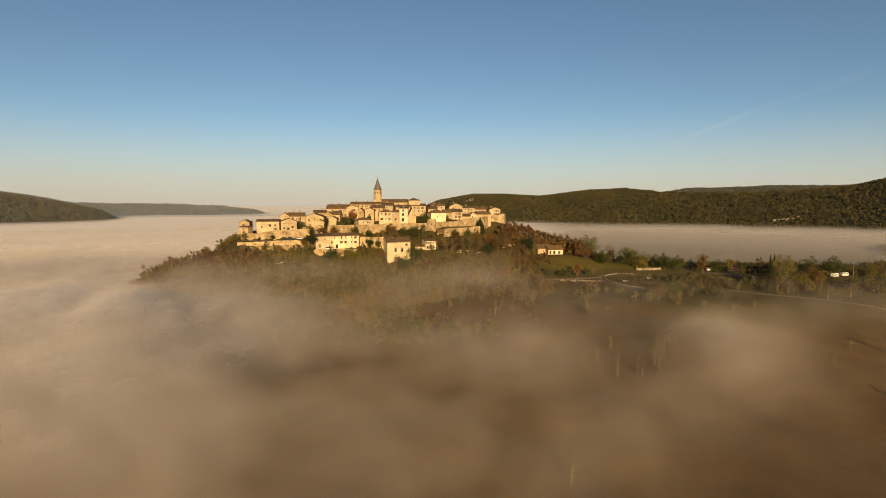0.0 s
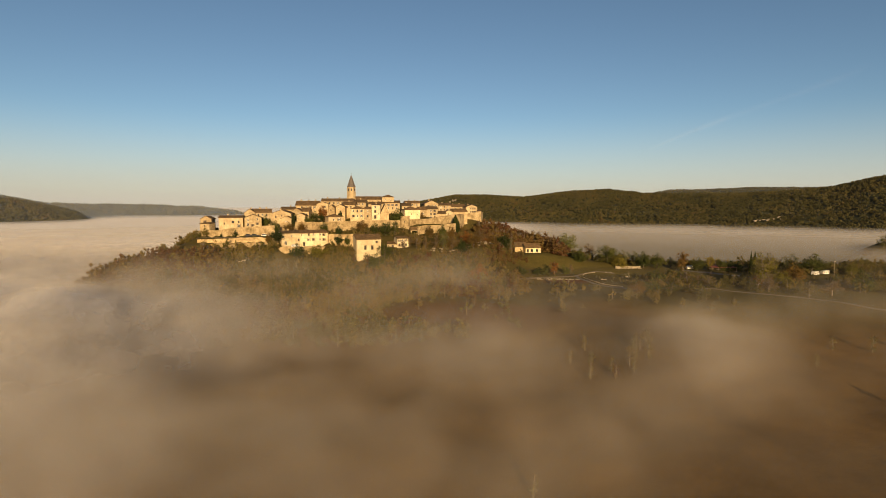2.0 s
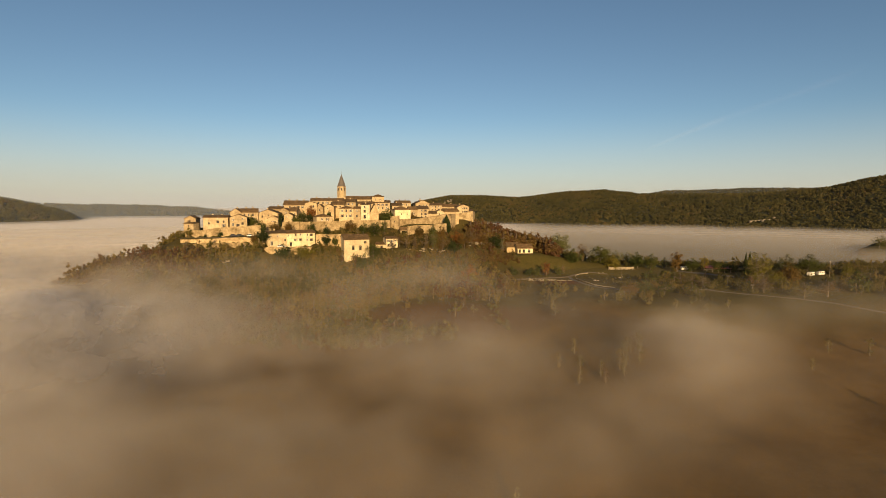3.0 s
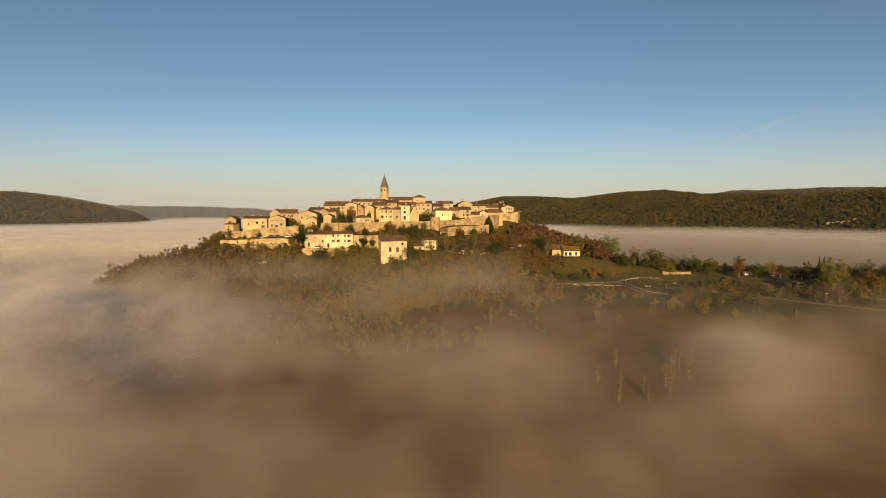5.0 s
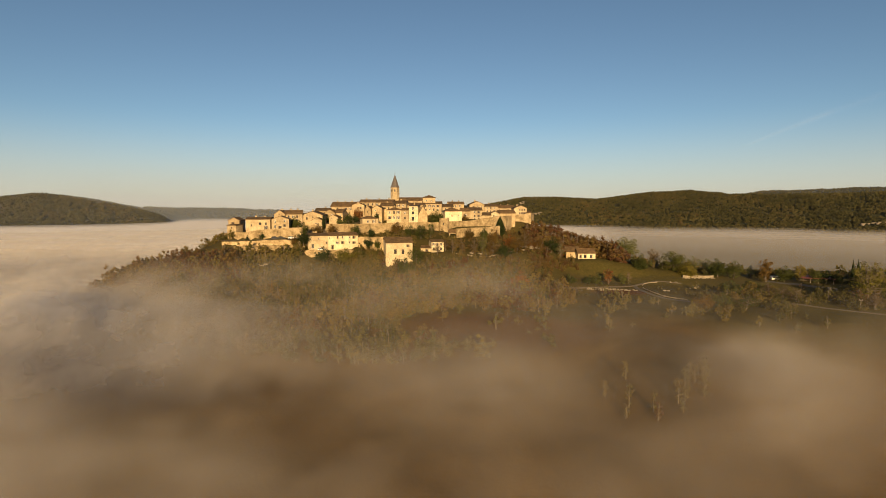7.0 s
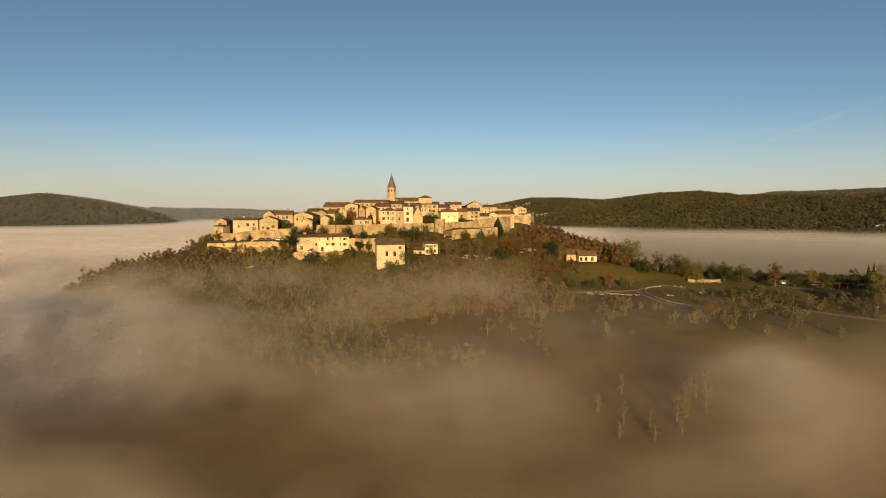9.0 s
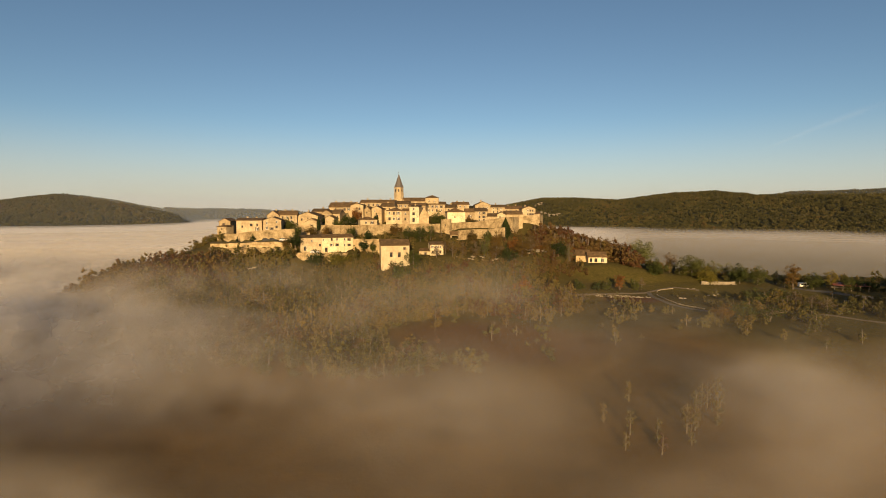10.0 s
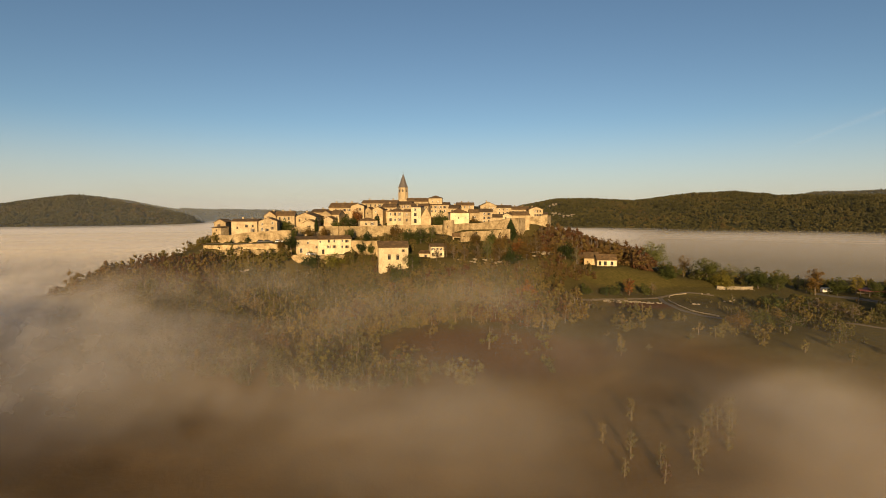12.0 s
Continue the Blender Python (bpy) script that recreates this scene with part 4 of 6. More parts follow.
wall_run("terrace_wall", [(-119, 305, 57, 62.2), (-110.5, 296.0, 58.7, 62.7), (-103.1, 298.5, 58.9, 62.9), (-94.5, 301.0, 60.2, 64.2), (-75.3, 305.5, 61.2, 65.2)], 0.8, "curved stone terrace wall below the end houses", None, "wall")
wall_run("terrace_wall", [(-110, 289, 55, 58.6), (-98.6, 290.5, 56, 58.9), (-83.3, 295.5, 57, 59.5), (-74, 299, 56, 58.6)], 0.6, "low stone wall along the village lane", None, "wall")
wall_run("terrace_wall", [(-104, 283, 53, 56.6), (-98.3, 285.5, 54, 57), (-82.2, 293, 54, 56.6), (-71, 297, 53.5, 56.2)], 0.6, "retaining wall below the village lane", None, "wall")
wall_run("terrace_wall", [(-71, 296.6, 50.5, 54.4), (-62, 299.2, 50, 54.1), (-50, 303.2, 50, 54.1), (-46, 306, 51, 54.0)], 0.6, "stone retaining wall in front of the long white house", None, "wall")
wall_run("terrace_wall", [(-86.8, 317.5, 62, 66.1), (-72, 321, 62.5, 66.3), (-60, 326.5, 62, 66.4)], 0.8, "stone garden wall under the old houses", None, "wall")
wall_run("terrace_wall", [(-47.9, 311.5, 56.5, 60), (-40, 310, 56.5, 60.2), (-33, 308.5, 56, 60.4)], 0.6, "tall garden wall beside the chapel-like house", None, "wall")


def round_tower():
    e = thing("round_tower", pose(-7.4, 348.5, 60), "round stone rampart tower with an open top", "tower")
    bm = bmesh.new()
    n = 20
    rings = []
    for z, r in ((-4, 3.35), (0, 3.2), (5, 3.0), (9.3, 2.9), (9.3, 2.3), (8.2, 2.3)):
        rings.append([bm.verts.new((r * math.cos(2 * math.pi * i / n), r * math.sin(2 * math.pi * i / n), z + (0.25 * math.sin(i * 2.7) if z > 9 else 0))) for i in range(n)])
    for a, b in zip(rings, rings[1:]):
        for i in range(n):
            bm.faces.new((a[i], a[(i + 1) % n], b[(i + 1) % n], b[i]))
    bm.faces.new(rings[-1])
    part("masonry", bm, RAMPART, e)
    bm = bmesh.new()
    add_box(bm, -0.25, 0.25, -3.12, -2.9, 5.6, 6.6)
    part("loophole", bm, PANE, e)


round_tower()


def church():
    e = thing("church", pose(-49.6, 415, 76, 0, 0, 10), "stone village church with an octagonal spire", "church")
    bm = bmesh.new()
    add_box(bm, -3.3, 3.3, -0.4, 6.2, -4, 5.2)
    add_box(bm, -3.45, 3.45, -0.55, 6.35, 5.2, 5.5)
    part("tower", bm, STONE, e)
    bm = bmesh.new()
    n = 8
    c = Vector((0, 2.9, 0))
    rings = [[bm.verts.new(c + Vector((r * math.cos(math.pi / 8 + 2 * math.pi * i / n), r * math.sin(math.pi / 8 + 2 * math.pi * i / n), z))) for i in range(n)]
             for z, r in ((5.5, 3.4), (9.3, 3.35), (9.35, 3.55), (9.7, 3.55), (9.75, 3.25), (13.2, 3.2), (13.25, 3.45), (13.5, 3.45))]
    for a, b in zip(rings, rings[1:]):
        for i in range(n):
            bm.faces.new((a[i], a[(i + 1) % n], b[(i + 1) % n], b[i]))
    belfry = part("belfry", bm, STONE, e)
    for i in range(8):
        a = 2 * math.pi * i / 8
        q = Matrix.Translation(c) @ Matrix.Rotation(a, 4, "Z")
        bm = bmesh.new()
        add_box(bm, 2.9, 3.06, -0.36, 0.36, 10.5, 12.1)
        add_box(bm, 2.9, 3.06, -0.22, 0.22, 12.1, 12.4)
        bm.transform(q)
        part("louvre", bm, PANE, belfry)
    bm = bmesh.new()
    rings = [[bm.verts.new(c + Vector((r * math.cos(math.pi / 8 + 2 * math.pi * i / n), r * math.sin(math.pi / 8 + 2 * math.pi * i / n), z))) for i in range(n)]
             for z, r in ((13.5, 3.5), (14.4, 3.0), (22.6, 0.12))]
    for a, b in zip(rings, rings[1:]):
        for i in range(n):
            bm.faces.new((a[i], a[(i + 1) % n], b[(i + 1) % n], b[i]))
    bm.faces.new(rings[-1])
    spire = part("spire", bm, SLATE, e)
    bm = bmesh.new()
    add_tube(bm, c + Vector((0, 0, 22.5)), c + Vector((0, 0, 24.4)), 0.07, 0.05, 6)
    add_box(bm, -0.45, 0.45, 2.85, 2.95, 23.6, 23.75)
    part("cross", bm, IRON, spire)
    bm = bmesh.new()
    add_box(bm, 3.1, 22.5, -6.5, 4.0, -4, 4.2)
    part("nave", bm, STONE, e)
    bm = roof_mesh("eave", 19.4, 10.5, 4.2, 2.2)
    bm.transform(Matrix.Translation((3.1, -6.5, 0)))
    part("nave_roof", bm, TILES, e)
    for i in range(4):
        bm = bmesh.new()
        add_box(bm, 5.8 + i * 4.4, 6.6 + i * 4.4, -6.56, -6.3, 0.8, 2.9)
        part("window", bm, PANE, e)


church()
house(-23.6, 374, 70, 7.8, 7, 11.5, 8, "hip", 1.4, "stone", 0, "square stone keep with a low pyramid roof", [(2.2, 9.6, 0.7, 1.1), (5.4, 9.6, 0.7, 1.1)])


# ---- trees ----
def blob_cloud(rng, n, spread, squash):
    """Centres of leaf clumps in an uneven crown."""
    out = []
    while len(out) < n:
        p = np.array([rng.gauss(0, 0.45), rng.gauss(0, 0.45), rng.gauss(0, 0.42)])
        if np.linalg.norm(p) < 1:
            out.append(p * np.array([spread, spread, squash]))
    return out


def leaf_tris(rng, centre, radius, count, size):
    v = []
    for _ in range(count):
        d = np.array([rng.gauss(0, 1) for _ in range(3)])
        d /= np.linalg.norm(d) + 1e-6
        c = np.asarray(centre) + d * radius * rng.uniform(0.55, 1.0)
        t = np.cross(d, [rng.gauss(0, 1) for _ in range(3)])
        t /= np.linalg.norm(t) + 1e-6
        u = np.cross(d, t) + d * rng.uniform(-0.5, 0.5)
        s = size * rng.uniform(0.6, 1.3)
        v += [c + t * s, c - t * s * 0.6 + u * s * 0.8, c - t * s * 0.5 - u * s * 0.8]
    return v


def limb_tris(p0, p1, r0, r1, n=4):
    p0, p1 = np.asarray(p0, float), np.asarray(p1, float)
    d = p1 - p0
    a = np.cross(d, [0.3, 0.9, 0.1])
    a /= np.linalg.norm(a)
    b = np.cross(d, a)
    b /= np.linalg.norm(b)
    ring = [(p0 + r0 * (a * math.cos(k) + b * math.sin(k)), p1 + r1 * (a * math.cos(k) + b * math.sin(k))) for k in (2 * math.pi * i / n for i in range(n))]
    v = []
    for i in range(n):
        (q0, q1), (s0, s1) = ring[i], ring[(i + 1) % n]
        v += [q0, s0, s1, q0, s1, q1]
    return v


def tree_shape(seed, height, spread, clumps, leaves, size, bare=0.0, low=0.3, narrow=False, limbs=99, core=False):
    """Triangle soup of one tree, standing at the origin: wood and leaves."""
    rng = random.Random(seed)
    wood, leaf = [], []
    lean = np.array([rng.uniform(-0.06, 0.06) * height, rng.uniform(-0.06, 0.06) * height, 0])
    tops = [np.zeros(3), lean * 0.4 + [0, 0, height * 0.3], lean * 0.8 + [0, 0, height * 0.62], lean + [0, 0, height * (0.72 if core else 0.92)]]
    r = height * 0.022 + 0.05
    for i in range(3):
        wood += limb_tris(tops[i] - [0, 0, 0.6 if i == 0 else 0], tops[i + 1], r * (1 - 0.28 * i), r * (1 - 0.28 * (i + 1)), 5)
    mid, half = height * (1 + low) / 2, height * (1 - low) / 2
    if narrow:
        for i in range(clumps):
            k = (i + 0.5) / clumps
            z = height * (0.04 + 0.94 * k)
            rad = spread * (math.sin(math.pi * min(1, k * 0.75 + 0.28)) ** 0.8) * (1 - 0.75 * max(0, k - 0.5))
            for a in range(5):
                an = rng.uniform(0, 6.283)
                leaf += leaf_tris(rng, (rad * 0.6 * math.cos(an), rad * 0.6 * math.sin(an), z), rad * 0.55 + 0.15, leaves, size)
    else:
        for i, c in enumerate(blob_cloud(rng, clumps, spread, half)):
            centre = c * (0.86 if core else 1.0) + [0, 0, mid] + lean * 0.7
            start = tops[1] + (tops[3] - tops[1]) * min(0.9, max(0.0, (centre[2] / height - 0.35)))
            if i < limbs:
                wood += limb_tris(start, centre, r * 0.35, 0.03, 3)
            if bare > 0 and i < limbs:
                for _ in range(3):
                    wood += limb_tris(centre, centre + np.array([rng.gauss(0, 0.5), rng.gauss(0, 0.5), rng.uniform(0.2, 1.0)]) * spread * 0.35, 0.04, 0.012, 3)
            if rng.random() >= bare:
                radius = spread * (rng.uniform(0.22, 0.36) if core else rng.uniform(0.26, 0.42))
                leaf += leaf_tris(rng, centre, radius, leaves, size)
                if core:
                    ends = [centre + np.array(d) * radius * rng.uniform(0.5, 0.75) for d in ((1, 0, 0), (0, 1, 0), (-1, 0, 0), (0, -1, 0))]
                    tip, low_end = centre + [0, 0, radius * 0.62], centre - [0, 0, radius * 0.58]
                    for j in range(4):
                        leaf += [ends[j], ends[(j + 1) % 4], tip, ends[(j + 1) % 4], ends[j], low_end]
    return np.array(wood), np.array(leaf if leaf else np.zeros((0, 3)))


def soup_mesh(name, verts, mats, index=None, tint=None):
    n = len(verts)
    me = bpy.data.meshes.new(name)
    me.vertices.add(n)
    me.vertices.foreach_set("co", np.asarray(verts, np.float32).ravel())
    me.loops.add(n)
    me.loops.foreach_set("vertex_index", np.arange(n, dtype=np.int32))
    me.polygons.add(n // 3)
    me.polygons.foreach_set("loop_start", np.arange(0, n, 3, dtype=np.int32))
    for m in mats:
        me.materials.append(m)
    if index is not None:
        me.polygons.foreach_set("material_index", np.asarray(index, np.int32))
    if tint is not None:
        at = me.attributes.new("tint", "FLOAT", "POINT")
        at.data.foreach_set("value", np.asarray(tint, np.float32))
    me.update(calc_edges=True)
    return me


def wood_of(name, shapes, places, mats, label):
    """A whole wood as one object: places are rows x, y, z, size, turn, tint, shape."""
    verts, index, tints = [], [], []
    for x, y, z, s, a, t, k in places:
        wood, leaf = shapes[int(k)]
        both = np.concatenate([wood, leaf]) * s
        c, n = math.cos(a), math.sin(a)
        verts.append(np.stack([both[:, 0] * c - both[:, 1] * n + x, both[:, 0] * n + both[:, 1] * c + y, both[:, 2] + z], 1))
        index.append(np.concatenate([np.ones(len(wood) // 3), np.zeros(len(leaf) // 3)]))
        tints.append(np.full(len(both), t))
    ob = new(name, soup_mesh(name, np.concatenate(verts), mats, np.concatenate(index), np.concatenate(tints)))
    return tagged(ob, label, "trees", kind="stuff")


rnd = np.random.RandomState(11)
HILL_SHAPES = [tree_shape(1, 5, 2.5, 15, 11, 0.25, 0, -0.3, limbs=2, core=True), tree_shape(2, 6, 2.3, 15, 11, 0.24, 0.05, -0.2, limbs=2, core=True),
               tree_shape(3, 4.4, 2.6, 14, 11, 0.25, 0, -0.35, limbs=2, core=True), tree_shape(4, 6.5, 2.1, 14, 11, 0.22, 0.35, -0.1, limbs=7, core=True),
               tree_shape(5, 3.6, 2.5, 14, 11, 0.24, 0, -0.4, limbs=2, core=True), tree_shape(6, 6, 2.7, 16, 11, 0.25, 0.05, -0.3, limbs=2, core=True)]


def scatter(count, x0, x1, y0, y1):
    return rnd.uniform(x0, x1, count), rnd.uniform(y0, y1, count)


# the wooded slope round the foot of the village
px, py = scatter(8000, -240, 130, 200, 330)
s = py - front(px)
keep = (s < np.where(px < -70, 12, 8)) & (s > -190) & (fbm(px / 16, py / 16, 2) > 0.2)
keep &= ~((px > 58) & (px < 140) & (py > 265)) & ~((px > 46) & (s < -46))
keep &= ~((px > 85) & (s < -50) & (fbm(px / 30, py / 30, 5) < 0.52))
keep &= ~((((px - 30) / 42) ** 2 + ((py - 245) / 24) ** 2 < 1) & (rnd.rand(len(px)) < 0.9))
keep &= rnd.rand(len(px)) < np.where(s > -50, 0.95, np.where(s > -95, 0.4, 0.0))
keep &= ~((px > 5) & (s < -4) & (s > -50) & (rnd.rand(len(px)) < 0.45))
keep &= ~((px > -72) & (px < -45) & (py > np.interp(px, [-71, -62, -50, -46], [295.2, 297.8, 301.6, 304.4])))
keep &= ~((s > 5) & (px > -34) & (px < 0) & (rnd.rand(len(px)) < 0.5))
px, py = px[keep], py[keep]
tone = np.clip(0.5 * sstep(-88, -102, px) * sstep(-145, -130, px) * sstep(-16, -4, py - front(px)) + 0.45 + 1.5 * (fbm(px / 26, py / 26, 4, 2) - 0.5) + rnd.normal(0, 0.2, len(px)), 0, 1)
big = np.where((px < -97) & (px > -135) & (py > front(px) - 10), 1.0, np.where((px > -98) & (py > front(px) - 9), np.where(px < -68, 0.75, 0.6), 1.0))
rows = np.stack([px, py, ground(px, py) - 0.1, big * (rnd.uniform(0.8, 1.3, len(px)) + 0.45 * (rnd.rand(len(px)) > 0.85)), rnd.uniform(0, 6.28, len(px)), tone, rnd.randint(0, len(HILL_SHAPES), len(px))], 1)
wood_of("hillside_wood", HILL_SHAPES, rows, [LEAVES, BARK], "autumn trees and scrub on the slope below the village, half in mist")

# close wood over the western nose of the hill
px, py = scatter(1050, -152, -92, 225, 300)
s = py - front(px)
keep = (s > -26) & (s < np.where(px < -104, 16, 8)) & (ground(px, py) < 58)
px, py = px[keep], py[keep]
tone = np.clip(0.15 + 0.5 * sstep(-145, -125, px) * sstep(-18, -4, py - front(px)) + 0.5 * fbm(px / 22, py / 22, 3, 2) + rnd.normal(0, 0.1, len(px)), 0, 1)
rows = np.stack([px, py, ground(px, py) - 0.3, rnd.uniform(0.75, 1.15, len(px)), rnd.uniform(0, 6.28, len(px)), tone, rnd.choice([0, 1, 2, 4, 5], len(px))], 1)
wood_of("hillside_wood", HILL_SHAPES, rows, [LEAVES, BARK], "russet oaks crowded on the western nose of the hill")

# bushes on the bank between the long white house and the chapel-like house
px, py = scatter(420, -52, -28, 291, 311)
rows = np.stack([px, py, ground(px, py) - 0.2, rnd.uniform(0.35, 0.7, len(px)), rnd.uniform(0, 6.28, len(px)), np.clip(rnd.normal(0.3, 0.2, len(px)), 0, 1), rnd.randint(0, len(HILL_SHAPES), len(px))], 1)
rows = rows[~((px > -34.5) & (py > 299)) & ~((px > -47) & (py > 309)) & ~((px < -45) & (py > np.interp(px, [-52, -46], [301, 304.4])))]
wood_of("bank_scrub", HILL_SHAPES, rows, [LEAVES, BARK], "low olive bushes on the bank between two houses")

# leafless pale trees among the scrub
BARE_SHAPES = [tree_shape(60 + i, 6.0, 2.4, 18, 6, 0.25, 0.6, 0.0, limbs=18) for i in range(4)]
px, py = scatter(260, -75, 55, 225, 305)
s = py - front(px)
keep = (s < -3) & (s > -42) & (fbm(px / 14, py / 14, 1) > 0.42)
px, py = px[keep], py[keep]
rows = np.stack([px, py, ground(px, py) - 0.1, rnd.uniform(0.7, 1.2, len(px)), rnd.uniform(0, 6.28, len(px)), rnd.uniform(0.1, 0.5, len(px)), rnd.randint(0, 4, len(px))], 1)
wood_of("leafless_trees", BARE_SHAPES, rows, [LEAVES, GREYBARK], "pale leafless trees among the scrub on the slope")

# scrub on the terraces and round the eastern end of the village
px, py = scatter(5200, -125, 66, 275, 420)
pz, s = ground(px, py), py - front(px)
ok = ((px < -68) & (py < np.interp(px, [-110, -98.3, -82.2, -71], [279, 284, 291.5, 295.5])) & (s > 4)) | ((px > -16) & (px < 25) & (s > 2) & (py < 333 + np.maximum(px, 0) * 0.75))
ok |= ((px > 22) & (pz < 63.5) & (pz > 42) & (py > 312)) | ((px > -48) & (px < -34) & (py > 297) & (py < 306)) | ((px > -30) & (px < -4) & (py > 319) & (py < 336))
ok |= ((px > -60) & (px < -30) & (py > 316) & (py < 333 + (px + 40) * 0.25)) | ((px < -108) & (py > 292) & (pz > 45) & (pz < 60))
for x0, x1, y0, y1 in ((-20, -1, 312, 326), (58, 82, 348, 368), (-3, 7, 335, 343), (-34, -12, 297, 318), (-75, -46, 298, 325)):
    ok &= ~((px > x0) & (px < x1) & (py > y0) & (py < y1))
ok &= (fbm(px / 9, py / 9, 6) > np.where(px > 22, 0.40, np.where(px < -68, 0.24, 0.38))) | ((px > -50) & (px < -32) & (py < 307))
px, py, pz = px[ok], py[ok], pz[ok]
tone = np.clip(0.1 + 0.75 * fbm(px / 20, py / 20, 2, 2) + rnd.normal(0, 0.14, len(px)) + 0.22 * (px > 22), 0, 1)
size = np.where(px > 30, np.where(pz > 52, rnd.uniform(0.25, 0.5, len(px)), rnd.uniform(0.4, 0.85, len(px))), rnd.uniform(0.32, 0.75, len(px)) * np.where(px < -68, 1.65, 1.0))
rows = np.stack([px, py, pz - 0.1, size, rnd.uniform(0, 6.28, len(px)), tone, rnd.randint(0, len(HILL_SHAPES), len(px))], 1)
wood_of("terrace_scrub", HILL_SHAPES, rows, [LEAVES, BARK], "rust and olive scrub on the terraces under the village walls")

# brown copse between the village and the farm
px, py = scatter(1050, 40, 96, 352, 396)
pz = ground(px, py)
ok = (pz > 41) & (pz < 58) & (fbm(px / 8, py / 8, 1) > 0.38) & ~((px > 57) & (px < 86) & (py < 364)) & (rnd.rand(len(px)) < 0.8)
px, py, pz = px[ok], py[ok], pz[ok]
tone = np.clip(0.86 + rnd.normal(0, 0.12, len(px)), 0, 1)
rows = np.stack([px, py, pz - 0.1, rnd.uniform(1.4, 2.2, len(px)) * (1 + 0.2 * sstep(58, 66, px) - 0.3 * sstep(84, 96, px)) * np.where((px < 58) & (py < 366), 0.75, 1.0), rnd.uniform(0, 6.28, len(px)), tone, rnd.randint(0, len(HILL_SHAPES), len(px))], 1)
wood_of("brown_copse", HILL_SHAPES, rows, [LEAVES, BARK], "russet copse of oaks between the rampart and the farmhouse")

# hedges and copses along the spur
px, py = scatter(4300, 96, 340, 262, 392)
pz = ground(px, py)
crest = np.exp(-((py - (366 - (px - 110) * 0.13)) / 13.0) ** 2)
low = np.exp(-((py - (306 - (px - 130) * 0.15)) / 15.0) ** 2) * sstep(118, 135, px)
ok = rnd.rand(len(px)) < 0.75 * crest * (fbm(px / 11, py / 11, 3) > 0.42) + 0.6 * low * (fbm(px / 13, py / 13, 4) > 0.5) + 0.5 * (px > 222) * (fbm(px / 12, py / 12, 5) > 0.5)
for x0, x1, y0, y1 in ((180, 201, 326, 349), (168, 175, 342, 349), (233, 252, 320, 334), (60, 130, 318, 352)):
    ok &= ~((px > x0) & (px < x1) & (py > y0) & (py < y1))
px, py, pz = px[ok], py[ok], pz[ok]
tone = np.clip(-0.08 + 0.6 * fbm(px / 18, py / 18, 6, 2) + rnd.normal(0, 0.16, len(px)), 0, 1)
rows = np.stack([px, py, pz - 0.1, rnd.uniform(0.5, 1.2, len(px)), rnd.uniform(0, 6.28, len(px)), tone, rnd.randint(0, len(HILL_SHAPES), len(px))], 1)
wood_of("spur_copse", HILL_SHAPES, rows, [LEAVES, BARK], "mixed green and brown hedges and copses along the spur")

# scrub between the garden and the fields below
px, py = scatter(1500, 36, 185, 236, 318)
ok = (fbm(px / 10, py / 10, 1) > np.where(py < 300, 0.46, 0.5)) & (rnd.rand(len(px)) < np.where(py < 264, 0.12, 0.75))
for x0, x1, y0, y1 in ((64, 99, 299, 330), (40, 62, 300, 318), (88, 112, 284, 301), (148, 215, 236, 274)):
    ok &= ~((px > x0) & (px < x1) & (py > y0) & (py < y1))
px, py = px[ok], py[ok]
tone = np.clip(-0.05 + 0.55 * fbm(px / 22, py / 22, 3, 2) + rnd.normal(0, 0.15, len(px)), 0, 1)
rows = np.stack([px, py, ground(px, py) - 0.1, np.where((px < 134) & (py > 297), rnd.uniform(0.2, 0.4, len(px)), rnd.uniform(0.45, 1.05, len(px))), rnd.uniform(0, 6.28, len(px)), tone, rnd.randint(0, len(HILL_SHAPES), len(px))], 1)
wood_of("field_scrub", HILL_SHAPES, rows, [LEAVES, BARK], "olive and brown thickets below the walled garden")

# trees standing in the mist over the fields
MISTY_SHAPES = [tree_shape(70 + i, 9.0, 1.7, 26, 12, 0.3, 0.3, -0.1, limbs=12) for i in range(4)]
px, py = scatter(420, 10, 200, 85, 235)
ok = ((px > 54) & (px < 84) & (py > 168) & (py < 198) & (rnd.rand(len(px)) < 0.9)) | ((px > 108) & (fbm(px / 26 + 3.3, py / 26, 5, 2) > 0.55) & (rnd.rand(len(px)) < 0.25)) | ((px < 40) & (py < 130) & (fbm(px / 20, py / 20, 4, 2) > 0.6))
px, py = px[ok], py[ok]
rows = np.stack([px, py, ground(px, py) - 0.1, rnd.uniform(0.5, 0.85, len(px)), rnd.uniform(0, 6.28, len(px)), np.clip(rnd.normal(0.40, 0.16, len(px)), 0, 1), rnd.randint(0, 4, len(px))], 1)
wood_of("field_trees", MISTY_SHAPES, rows, [LEAVES, GREYBARK], "tall half-bare yellowing trees standing in the mist")

# woods on the ranges across the valley
FAR_SHAPES = [tree_shape(20 + i, 7, 3.6, 8, 4, 1.5, 0, 0.0, limbs=0) for i in range(5)]
FAR_SHAPES = [(w[:0], f) for w, f in FAR_SHAPES]


